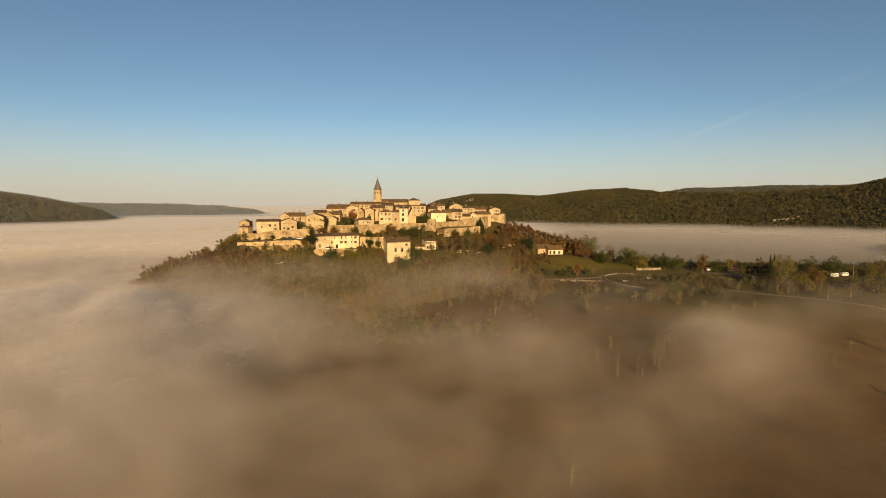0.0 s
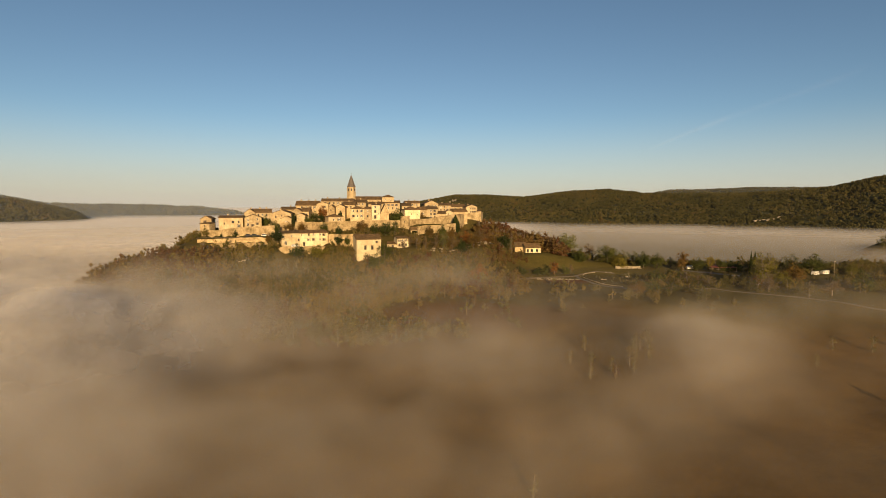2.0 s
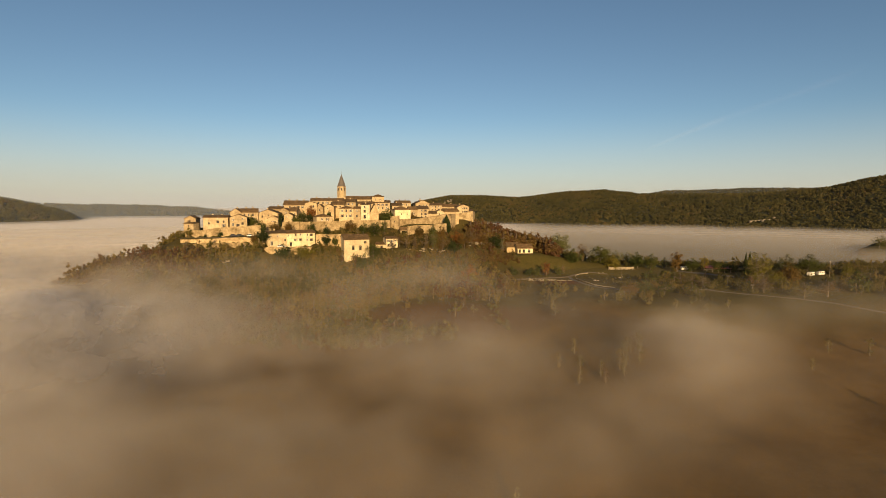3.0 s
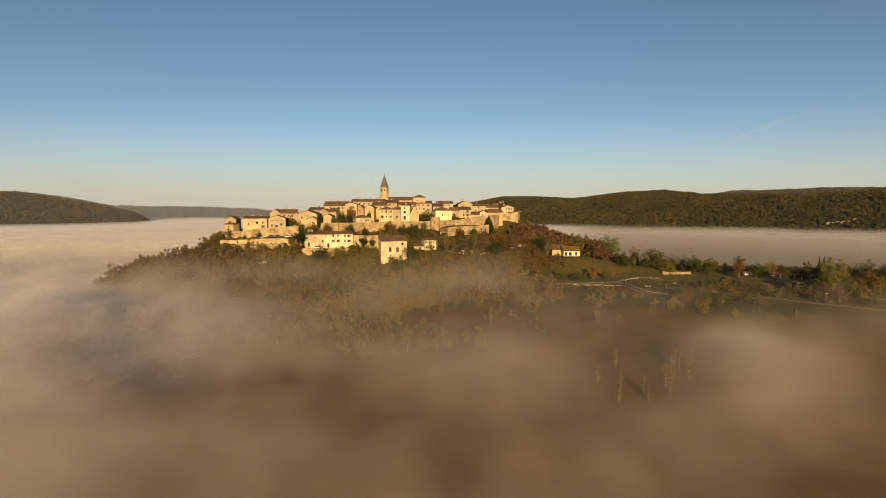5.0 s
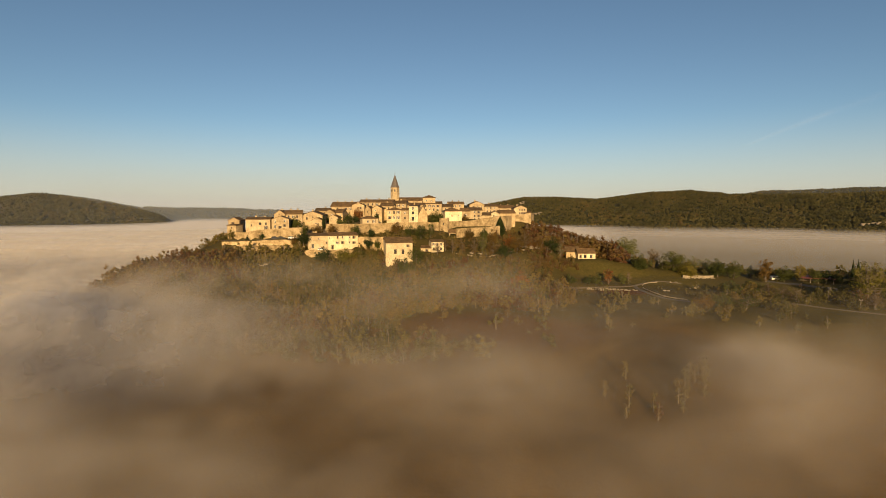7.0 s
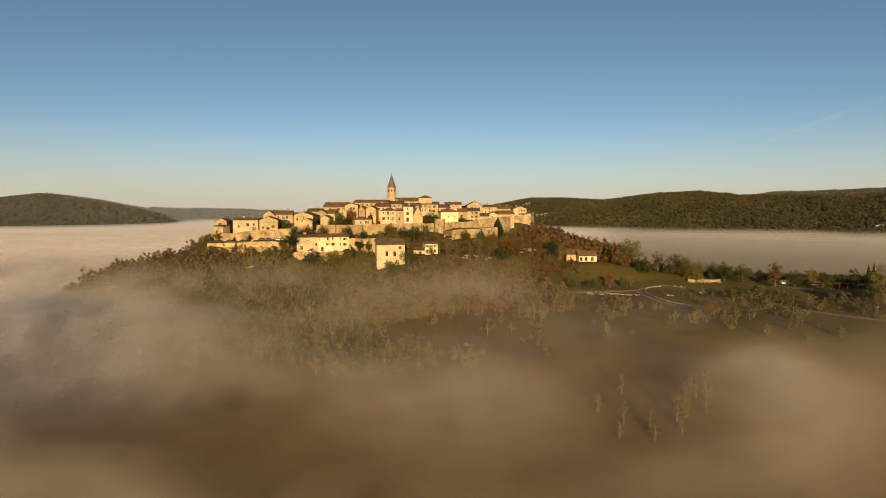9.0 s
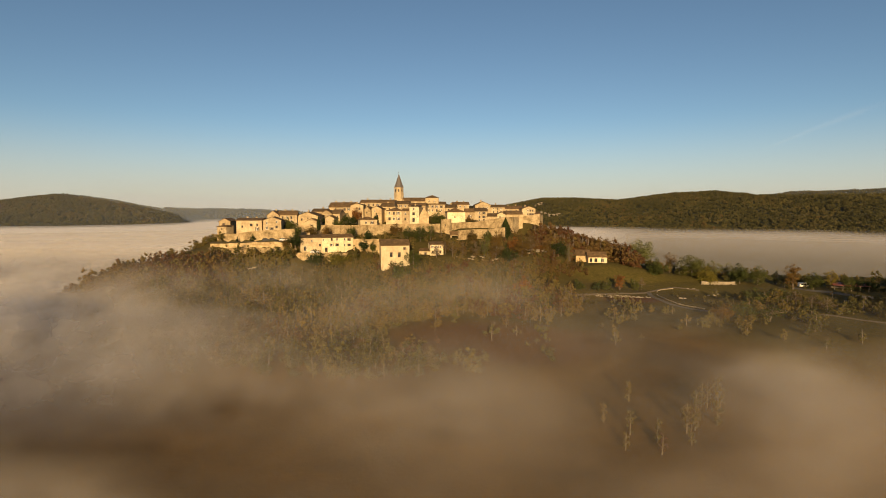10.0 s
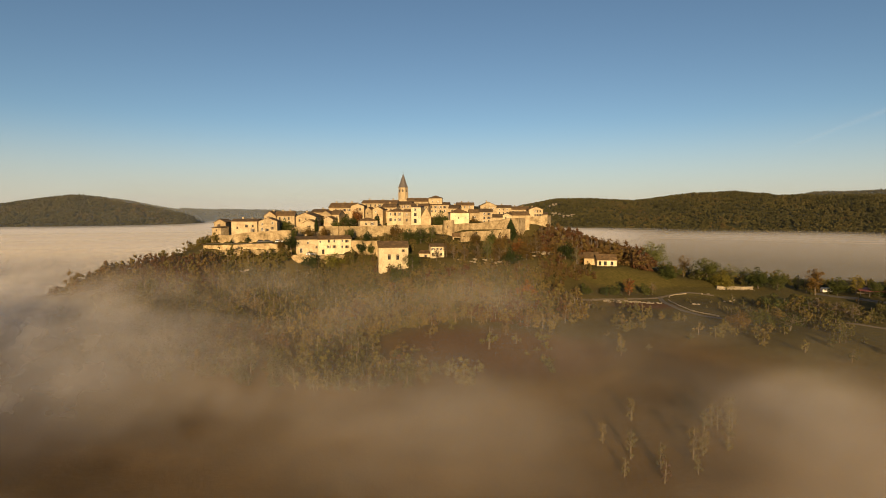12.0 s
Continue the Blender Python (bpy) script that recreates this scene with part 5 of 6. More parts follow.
def far_wood(a0, a1, r0, r1, count, size):
    a, r = rnd.uniform(a0, a1, count), np.sqrt(rnd.uniform(r0 * r0, r1 * r1, count))
    x, y = r * np.sin(np.radians(a)), r * np.cos(np.radians(a))
    z = ground(x, y)
    ok = (z > 33) & (fbm(x / 60, y / 60, 6, 2) > 0.12)
    x, y, z = x[ok], y[ok], z[ok]
    tone = np.clip(fbm(x / 70, y / 70, 1, 3) * 0.9 + rnd.normal(0, 0.18, len(x)), 0, 1)
    return np.stack([x, y, z - 0.5, size * rnd.uniform(0.7, 1.25, len(x)), rnd.uniform(0, 6.28, len(x)), tone, rnd.randint(0, len(FAR_SHAPES), len(x))], 1)


wood_of("range_wood", FAR_SHAPES, np.concatenate([far_wood(-2, 43, 930, 1480, 16500, 0.88), far_wood(16, 44, 1800, 2350, 4200, 1.3)]),
        [FARLEAVES, BARK], "dense dark-green oak wood covering the range of hills")
wood_of("range_wood", FAR_SHAPES, np.concatenate([far_wood(-56, -30, 860, 1420, 9000, 0.88), far_wood(-46, -16, 1330, 1750, 4200, 1.0)]),
        [FARLEAVES, BARK], "dark oak wood on the hills beyond the mist")

PROTO = {}


def proto(key, *args, **kw):
    if key not in PROTO:
        wood, leaf = tree_shape(*args, **kw)
        PROTO[key] = (soup_mesh("trunk", wood, [BARK]), leaf)
    return PROTO[key]


CROWNS = {}


def tree(name, key, leafmat, x, y, height, width, label, category="tree", group="", z=None, **shape):
    """A tree of its own: trunk with limbs, and a leafy crown."""
    args = SHAPES[key]
    trunk, leaf = proto(key, *args[0], **args[1])
    if (key, leafmat.name) not in CROWNS:
        CROWNS[key, leafmat.name] = soup_mesh("crown", leaf, [leafmat])
    h0, w0 = args[0][1], args[0][2]
    rng = random.Random(int(x * 37 + y * 11))
    base = float(ground(x, y)) if z is None else z
    e = thing(name, pose(x, y, base, 0, 0, rng.uniform(0, 360)), label, category, group)
    e.scale = (width / 2 / w0, width / 2 / w0, height / h0)
    for nm, me in (("trunk", trunk), ("crown", CROWNS[key, leafmat.name])):
        ob = new(nm, me)
        ob.parent = e
    return e


SHAPES = {
    "round": ((41, 10, 4.4, 70, 44, 0.23), {"low": -0.02, "limbs": 30}),
    "round2": ((42, 9, 4.2, 60, 44, 0.23), {"low": 0.0, "limbs": 30}),
    "open": ((43, 11, 4.0, 52, 34, 0.22, 0.15), {"low": 0.05, "limbs": 40}),
    "bare": ((44, 9, 3.6, 46, 22, 0.2, 0.45), {"low": 0.02, "limbs": 46}),
    "tall": ((45, 13, 3.2, 60, 36, 0.23, 0.05), {"low": 0.03, "limbs": 30}),
    "bush": ((46, 4, 3.0, 44, 44, 0.2), {"low": -0.25, "limbs": 8}),
    "bush2": ((47, 3, 2.6, 34, 40, 0.19), {"low": -0.25, "limbs": 8}),
    "cypress": ((48, 11, 2.2, 30, 34, 0.24), {"narrow": True}),
}

tree("cypress", "cypress", DARKLEAF, 24.5, 357.5, 12.0, 5.4, "dark green pointed cypress in front of the rampart", z=58.3)
tree("cypress", "cypress", DARKLEAF, -69.4, 321, 7.6, 2.0, "slim dark cypress beside the small gabled house", z=64)
tree("tree", "round", SAGELEAF, 97.5, 366, 14.0, 14.5, "large grey-green round tree beside the farmhouse", z=44.5)
tree("tree", "round2", SAGELEAF, 88.5, 365, 8.5, 8, "grey-green tree beside the farmhouse", z=45)

# trees and bushes that stand by themselves: name, shape, leaves, x, y, height, width, foot, label
PLANTS = [
    ("tree", "open", BROWNLEAF, 115.4, 371.7, 9.3, 8.0, None, "brown autumn tree with an uneven crown on the slope"),
    ("bush", "bush", GREENLEAF, 103.4, 348.8, 7.8, 9.3, None, "green leafy bush with an uneven crown on the slope"),
    ("tree", "round", GREENLEAF, 121.3, 353.2, 11.6, 13.8, None, "green leafy tree with an uneven crown on the slope"),
    ("bush", "bush", YELLOWLEAF, 126.1, 346.2, 7.0, 11.6, None, "yellow-green bush with an uneven crown on the slope"),
    ("tree", "open", SAGELEAF, 139.6, 359.8, 7.6, 9.5, None, "grey-green tree with an uneven crown on the slope"),
    ("tree", "open", SAGELEAF, 133.6, 357.6, 8.5, 7.6, None, "grey-green tree with an uneven crown on the slope"),
    ("tree", "round2", GREENLEAF, 142.5, 346.8, 9.8, 10.4, None, "green leafy tree with an uneven crown on the slope"),
    ("tree", "round2", GREENLEAF, 150.3, 345.9, 9.1, 10.3, None, "green leafy tree with an uneven crown on the slope"),
    ("tree", "open", SAGELEAF, 160.4, 349.4, 6.7, 4.9, None, "grey-green tree with an uneven crown on the slope"),
    ("tree", "tall", BROWNLEAF, 163.2, 338.1, 13.2, 7.6, None, "brown autumn tree with an uneven crown on the slope"),
    ("tree", "round2", GREENLEAF, 174.2, 341.8, 8.0, 10.1, None, "green leafy tree with an uneven crown on the slope"),
    ("tree", "tall", YELLOWLEAF, 182.7, 344.4, 9.5, 6.0, None, "yellow-green tree with an uneven crown on the slope"),
    ("tree", "round", GREENLEAF, 188.4, 340.2, 7.3, 5.9, None, "green leafy tree with an uneven crown on the slope"),
    ("bush", "bush", DARKLEAF, 194.6, 341.4, 6.2, 8.8, None, "dark green bush with an uneven crown on the slope"),
    ("bush", "bush", DARKLEAF, 198.9, 341.3, 5.6, 7.6, None, "dark green bush with an uneven crown on the slope"),
    ("tree", "open", YELLOWLEAF, 200.1, 315.8, 14.4, 13.3, None, "yellow-green tree with an uneven crown on the slope"),
    ("pine", "cypress", DARKLEAF, 202.5, 333.3, 13.9, 2.0, None, "dark green pine with an uneven crown on the slope"),
    ("pine", "cypress", DARKLEAF, 205.3, 334.0, 14.2, 2.0, None, "dark green pine with an uneven crown on the slope"),
    ("tree", "bare", BROWNLEAF, 148.9, 303.3, 6.5, 10.4, None, "brown autumn tree with bare branches on the slope"),
    ("tree", "bare", BROWNLEAF, 151.8, 296.4, 6.3, 9.1, None, "brown autumn tree with bare branches on the slope"),
    ("tree", "bare", BROWNLEAF, 154.3, 289.5, 6.6, 7.3, None, "brown autumn tree with bare branches on the slope"),
    ("bush", "bush", GREENLEAF, 133.3, 307.9, 5.9, 13.3, None, "green leafy bush with an uneven crown on the slope"),
    ("bush", "bush", GREENLEAF, 145.9, 313.6, 4.9, 16.2, None, "green leafy bush with an uneven crown on the slope"),
    ("tree", "round2", BROWNLEAF, 108.8, 270.3, 6.5, 9.2, None, "brown autumn tree with an uneven crown on the slope"),
    ("tree", "round2", GREENLEAF, 117.4, 272.6, 7.0, 10.2, None, "green leafy tree with an uneven crown on the slope"),
    ("tree", "open", GREENLEAF, 125.4, 270.5, 6.4, 10.5, None, "green leafy tree with an uneven crown on the slope"),
    ("tree", "bare", REDLEAF, 183.5, 296.2, 7.5, 9.9, None, "rust-red autumn tree with bare branches on the slope"),
    ("tree", "bare", BROWNLEAF, 181.3, 282.2, 8.2, 9.4, None, "brown autumn tree with bare branches on the slope"),
    ("tree", "open", YELLOWLEAF, 186.5, 294.8, 16.9, 15.4, None, "yellow-green tree with an uneven crown on the slope"),
    ("tree", "round2", BROWNLEAF, 202.3, 292.9, 12.2, 12.2, None, "brown autumn tree with an uneven crown on the slope"),
    ("tree", "open", GREENLEAF, 221.5, 326.3, 12.6, 10.2, None, "green leafy tree with an uneven crown on the slope"),
    ("tree", "round2", GREENLEAF, 239.4, 332.3, 11.4, 15.9, None, "green leafy tree with an uneven crown on the slope"),
    ("tree", "bare", YELLOWLEAF, 189.9, 264.4, 8.3, 13.8, None, "yellow-green tree with bare branches on the slope"),
    ("tree", "bare", BROWNLEAF, 203.1, 267.2, 8.4, 14.0, None, "brown autumn tree with bare branches on the slope"),
    ("tree", "round", YELLOWLEAF, 193.0, 290.6, 9.1, 9.1, None, "yellow-green tree with an uneven crown on the slope"),
    ("tree", "bare", BROWNLEAF, 178.4, 277.2, 6.4, 11.6, None, "brown autumn tree with bare branches on the slope"),
    ("tree", "round2", YELLOWLEAF, 259.1, 326.1, 6.8, 8.2, None, "yellow-green tree with an uneven crown on the slope"),
    ("bush", "bush", GREENLEAF, 225.9, 276.4, 9.8, 11.5, None, "green leafy bush with an uneven crown on the slope"),
    ("tree", "tall", REDLEAF, 79.9, 320.4, 8.3, 5.7, None, "rust-red autumn tree with an uneven crown on the slope"),
    ("bush", "bush2", GREENLEAF, 73.6, 319.4, 4.3, 8.0, None, "green leafy bush with an uneven crown on the slope"),
    ("bush", "bush2", GREENLEAF, 87.3, 325.0, 4.9, 6.4, None, "green leafy bush with an uneven crown on the slope"),
    ("tree", "bare", BROWNLEAF, 91.0, 326.3, 6.4, 4.6, None, "brown autumn tree with bare branches on the slope"),
    ("bush", "bush2", DARKLEAF, 69.0, 317.1, 3.7, 5.7, None, "dark green bush with an uneven crown on the slope"),
    ("bush", "bush", BROWNLEAF, 47.5, 306.4, 6.3, 5.4, None, "brown autumn bush with an uneven crown on the slope"),
    ("bush", "bush2", GREENLEAF, 60.0, 313.9, 4.2, 6.5, None, "green leafy bush with an uneven crown on the slope"),
    ("bush", "bush", REDLEAF, 34.4, 300.3, 7.4, 8.2, None, "rust-red autumn bush with an uneven crown on the slope"),
    ("bush", "bush", BROWNLEAF, 15.4, 296.0, 5.7, 6.7, None, "brown autumn bush with an uneven crown on the slope"),
    ("tree", "bare", BROWNLEAF, 53.2, 299.8, 4.7, 7.1, None, "brown autumn tree with bare branches on the slope"),
    ("tree", "bare", BROWNLEAF, 60.6, 298.5, 4.5, 8.0, None, "brown autumn tree with bare branches on the slope"),
    ("tree", "round", BROWNLEAF, 48.3, 349.6, 7.6, 10.0, None, "brown autumn tree with an uneven crown on the slope"),
    ("tree", "round2", BROWNLEAF, 54.8, 350.3, 9.0, 10.0, None, "brown autumn tree with an uneven crown on the slope"),
    ("tree", "tall", REDLEAF, 59.5, 356.5, 9.6, 8.0, None, "rust-red autumn tree with an uneven crown on the slope"),
    ("tree", "round", BROWNLEAF, 69.3, 381.2, 17.5, 13.0, None, "brown autumn tree with an uneven crown on the slope"),
    ("tree", "tall", BROWNLEAF, 76.3, 374.3, 15.5, 10.0, None, "brown autumn tree with an uneven crown on the slope"),
    ("tree", "open", BROWNLEAF, 81.5, 373.0, 12.5, 7.5, None, "brown autumn tree with an uneven crown on the slope"),
    ("tree", "round2", REDLEAF, 42.6, 349.8, 6.6, 9.0, None, "rust-red autumn tree with an uneven crown on the slope"),
    ("tree", "bare", SAGELEAF, 57.7, 340.8, 10.5, 8.3, None, "grey-green tree with bare branches on the slope"),
    ("tree", "round2", DARKLEAF, 52.1, 334.9, 8.1, 9.2, None, "dark green tree with an uneven crown on the slope"),
    ("tree", "round", GREENLEAF, -17.4, 326.2, 8.2, 8.2, None, "green leafy tree with an uneven crown on the slope"),
    ("tree", "tall", GREENLEAF, -12.4, 328.3, 8.8, 4.4, None, "green leafy tree with an uneven crown on the slope"),
    ("tree", "round", GREENLEAF, -23.8, 325.7, 7.7, 5.0, None, "green leafy tree with an uneven crown on the slope"),
    ("bush", "bush", BROWNLEAF, -32.6, 335.0, 5.1, 8.0, None, "brown autumn bush with an uneven crown on the slope"),
    ("tree", "bare", BROWNLEAF, -6.8, 312.7, 6.0, 5.7, None, "brown autumn tree with bare branches on the slope"),
    ("tree", "bare", BROWNLEAF, 0.7, 315.1, 7.8, 5.7, None, "brown autumn tree with bare branches on the slope"),
    ("tree", "bare", BROWNLEAF, 5.5, 316.8, 7.6, 5.2, None, "brown autumn tree with bare branches on the slope"),
    ("tree", "bare", BROWNLEAF, 11.3, 319.6, 8.7, 6.3, None, "brown autumn tree with bare branches on the slope"),
    ("tree", "open", SAGELEAF, 15.7, 321.0, 10.5, 5.8, None, "grey-green tree with an uneven crown on the slope"),
    ("tree", "open", BROWNLEAF, 21.1, 322.5, 9.5, 7.9, None, "brown autumn tree with an uneven crown on the slope"),
    ("bush", "bush", DARKLEAF, 26.9, 323.8, 7.4, 9.5, None, "dark green bush with an uneven crown on the slope"),
    ("tree", "round2", BROWNLEAF, 33.8, 329.2, 8.6, 9.7, None, "brown autumn tree with an uneven crown on the slope"),
    ("tree", "open", BROWNLEAF, 38.5, 335.5, 9.9, 8.2, None, "brown autumn tree with an uneven crown on the slope"),
    ("tree", "open", BROWNLEAF, -3.2, 317.6, 7.1, 5.8, None, "brown autumn tree with an uneven crown on the slope"),
    ("tree", "round", GREENLEAF, -16.3, 304.0, 8.8, 8.6, None, "green leafy tree with an uneven crown on the slope"),
    ("bush", "bush", GREENLEAF, -20.7, 296.1, 7.4, 9.8, None, "green leafy bush with an uneven crown on the slope"),
    ("bush", "bush", REDLEAF, 29.6, 338.4, 6.7, 7.8, None, "rust-red autumn bush with an uneven crown on the slope"),
    ("bush", "bush", BROWNLEAF, 20.2, 341.0, 7.1, 6.8, None, "brown autumn bush with an uneven crown on the slope"),
    ("bush", "bush", GREENLEAF, 15.6, 343.7, 6.3, 5.7, None, "green leafy bush with an uneven crown on the slope"),
    ("bush", "bush", BROWNLEAF, 7.4, 339.9, 5.1, 7.4, None, "brown autumn bush with an uneven crown on the slope"),
    ("bush", "bush", GREENLEAF, -83.4, 316.0, 5.0, 6.7, 65.3, "green leafy bush growing between the village walls"),
    ("bush", "bush", GREENLEAF, -76.0, 308.0, 4.8, 6.0, 62.7, "green leafy bush growing between the village walls"),
    ("bush", "bush", BROWNLEAF, -69.8, 312.0, 4.1, 6.1, 62.5, "brown autumn bush growing between the village walls"),
    ("bush", "bush", BROWNLEAF, -63.7, 318.0, 4.2, 5.2, 62.3, "brown autumn bush growing between the village walls"),
    ("bush", "bush", GREENLEAF, -52.1, 322.0, 4.7, 5.3, 61.7, "green leafy bush growing between the village walls"),
    ("tree", "round2", GREENLEAF, -61.9, 342.0, 6.3, 6.3, 66.0, "green leafy tree growing between the village walls"),
    ("tree", "round2", DARKLEAF, -57.5, 342.0, 5.1, 4.0, 66.1, "dark green tree growing between the village walls"),
    ("bush", "bush", REDLEAF, -58.5, 349.3, 6.4, 6.4, 68.9, "rust-red autumn bush growing between the village walls"),
    ("bush", "bush", GREENLEAF, -62.5, 330.0, 4.0, 6.0, 65.8, "green leafy bush growing between the village walls"),
    ("bush", "bush", GREENLEAF, -12.5, 351.0, 6.6, 10.0, 66.9, "green leafy bush growing between the village walls"),
    ("tree", "round2", DARKLEAF, -72.8, 300.0, 6.5, 8.7, 56.8, "dark green tree growing between the village walls"),
    ("bush", "bush", BROWNLEAF, -76.3, 297.0, 4.4, 4.3, 57.0, "brown autumn bush growing between the village walls"),
    ("bush", "bush", DARKLEAF, -94.6, 301.0, 3.2, 3.6, 59.7, "dark green bush growing between the village walls"),
    ("bush", "bush2", DARKLEAF, -100.9, 297.0, 2.9, 1.9, 58.5, "dark green bush growing between the village walls"),
    ("bush", "bush", DARKLEAF, -61.5, 296.5, 6.6, 8.6, 49.0, "dark green bush growing between the village walls"),
    ("bush", "bush", YELLOWLEAF, -51.0, 299.0, 5.4, 11.0, 49.6, "yellow-green bush growing between the village walls"),
    ("tree", "round2", DARKLEAF, -41.9, 309.0, 5.6, 6.0, 54.4, "dark green tree growing between the village walls"),
    ("bush", "bush", GREENLEAF, -37.1, 308.0, 3.7, 4.0, 55.4, "green leafy bush growing between the village walls"),
    ("bush", "bush", DARKLEAF, -44.4, 325.0, 4.5, 4.3, 59.9, "dark green bush growing between the village walls"),
    ("bush", "bush2", GREENLEAF, -84.1, 297.5, 2.9, 3.3, 57.6, "green leafy bush growing between the village walls"),
    ("bush", "bush", DARKLEAF, -71.7, 333.5, 3.2, 3.9, 67.7, "dark green bush growing between the village walls"),
    ("bush", "bush", DARKLEAF, -48.1, 353.0, 4.3, 3.5, 67.9, "dark green bush growing between the village walls"),
    ("bush", "bush", BROWNLEAF, 3.1, 369.0, 4.1, 5.0, 66.8, "brown autumn bush growing between the village walls"),
    ("bush", "bush", GREENLEAF, -85.9, 312.0, 3.6, 2.5, 64.9, "green leafy bush growing between the village walls"),
]
for kind_name, key, leafmat, x, y, tall, wide, foot, words in PLANTS:
    tree(kind_name, key, leafmat, x, y, tall, wide, words, kind_name, "trees of the village hill", z=foot)


# ---- lanes, low walls, stones ----
def lane(name, points, width, mat, label):
    """A lane laid on the land."""
    bm = bmesh.new()
    dense = []
    for (x0, y0), (x1, y1) in zip(points, points[1:]):
        n = max(1, int(math.hypot(x1 - x0, y1 - y0) / 1.5))
        dense += [(x0 + (x1 - x0) * i / n, y0 + (y1 - y0) * i / n) for i in range(n)]
    dense.append(points[-1])
    for _ in range(4):
        dense = [dense[0]] + [((a[0] + 2 * b[0] + c[0]) / 4, (a[1] + 2 * b[1] + c[1]) / 4) for a, b, c in zip(dense, dense[1:], dense[2:])] + [dense[-1]]
    rows_made = []
    for i, (x, y) in enumerate(dense):
        p, q = dense[max(0, i - 1)], dense[min(len(dense) - 1, i + 1)]
        k = math.hypot(q[0] - p[0], q[1] - p[1])
        nx, ny = (q[1] - p[1]) / k, -(q[0] - p[0]) / k
        row = []
        for j in range(5):
            o = width * (j / 4 - 0.5)
            row.append(bm.verts.new((x + nx * o, y + ny * o, float(ground(x + nx * o, y + ny * o)) + (0.22 if 0 < j < 4 else 0.0))))
        rows_made.append(row)
    for a, b in zip(rows_made, rows_made[1:]):
        for j in range(4):
            bm.faces.new((a[j], a[j + 1], b[j + 1], b[j]))
    bmesh.ops.recalc_face_normals(bm, faces=bm.faces)
    return tagged(part(name, bm, mat), label, "lane", kind="structure")


lane("road", [(45, 300), (57, 306.3), (71, 312.5), (86, 317), (93, 321.5), (98, 327), (106, 331), (118, 330)], 1.7, GRAVEL, "pale gravel lane along the foot of the meadow")
lane("road", [(93, 321.5), (93.5, 312), (96, 301), (104, 288), (118, 276)], 2.2, ROADTOP, "narrow asphalt lane bending down the slope")
lane("road", [(150, 285), (170, 272), (188, 260), (200, 242), (212, 222)], 2.4, GRAVEL, "pale lane on the slope beside the hedge")
lane("road", [(165, 342), (176, 337), (184, 332), (196, 324), (215, 305)], 5.0, ROADTOP, "shaded asphalt yard road beside the long shed")

EDGE = [(97.2, 322), (98.2, 325), (101, 327.6), (106, 328.6)]
wall_run("low_wall", [(x, y, float(ground(x, y)), float(ground(x, y)) + 0.3) for x, y in EDGE], 0.2, "low pale stone wall round the bend of the lane", ROCK, "wall")
EDGE = [(96, 318), (97.5, 308), (101, 298), (108, 288)]
wall_run("low_wall", [(x, y, float(ground(x, y)), float(ground(x, y)) + 0.22) for x, y in EDGE], 0.2, "low stone edging wall beside the lane", ROCK, "wall")
EDGE = [(122.7, 341.5), (129.4, 342.5), (139.7, 345)]
wall_run("retaining_wall", [(x, y, float(ground(x, y)), float(ground(x, y)) + 1.15) for x, y in EDGE], 0.8, "crumbling pale limestone retaining wall above the garden", ROCK, "wall")


def stone_mesh(seed):
    rng = random.Random(seed)
    bm = bmesh.new()
    bmesh.ops.create_icosphere(bm, subdivisions=1, radius=1)
    for v in bm.verts:
        v.co *= rng.uniform(0.7, 1.15)
        v.co.z *= 0.7
    me = bpy.data.meshes.new("stone")
    bm.to_mesh(me)
    bm.free()
    me.materials.append(ROCK)
    return me


STONES = [stone_mesh(i) for i in range(6)]


def stone(x, y, size, label, group="", z=None):
    rng = random.Random(int(x * 91 + y * 7))
    ob = new("rock", rng.choice(STONES))
    base = float(ground(x, y)) if z is None else z
    ob.matrix_world = pose(x, y, base + size * 0.3, 0, 0, rng.uniform(0, 360)) @ Matrix.Diagonal((size * rng.uniform(0.8, 1.4), size, size * rng.uniform(0.6, 1.0), 1))
    return tagged(ob, label, "rock", group)


rng = random.Random(5)
for i in range(110):
    k = rng.random()
    stone(68 + 23 * k + rng.uniform(-1, 1), 309.5 + 1.5 * math.sin(k * 3) + rng.uniform(-1.6, 1.6), rng.uniform(0.22, 0.62), "pale rough limestone block heaped along the field edge", "stones along the field")
for x, y, size in ((105, 311, 1.2), (106.8, 311.6, 0.8), (123, 323, 1.0), (125, 324.5, 0.8), (120, 322, 0.7), (128, 322, 0.9), (113, 330, 0.7), (116, 331, 0.6)):
    stone(x, y, size, "pale limestone block on the grass", "stones in the garden")
for i in range(24):
    k = rng.random()
    stone(122.5 + 17.5 * k, 340.6 + 3.4 * k + rng.uniform(-0.7, 0.5), rng.uniform(0.3, 0.7), "pale limestone rubble at the foot of the retaining wall", "rubble below the wall")
for i in range(9):
    stone(-126 + i * 0.55 + rng.uniform(-0.3, 0.3), 240.6 + rng.uniform(-0.8, 0.8), rng.uniform(0.7, 1.3), "white limestone outcrop among the trees", "outcrop on the spur", z=float(ground(-124.5, 240.5)) + rng.uniform(1.2, 2.2))
for i in range(6):
    stone(-88 + i * 0.8 + rng.uniform(-0.3, 0.3), 281.6 + rng.uniform(-0.6, 0.6), rng.uniform(0.6, 1.0), "pale limestone outcrop in the scrub", "outcrop below the lane", z=float(ground(-86, 281.6)) + rng.uniform(0.4, 1.4))
for i in range(26):
    a = rng.uniform(28, 52)
    stone(a, 333 + (a - 28) * 0.35 + rng.uniform(-5, 5), rng.uniform(0.6, 1.5), "pale limestone crag showing between the trees", "crags below the rampart")
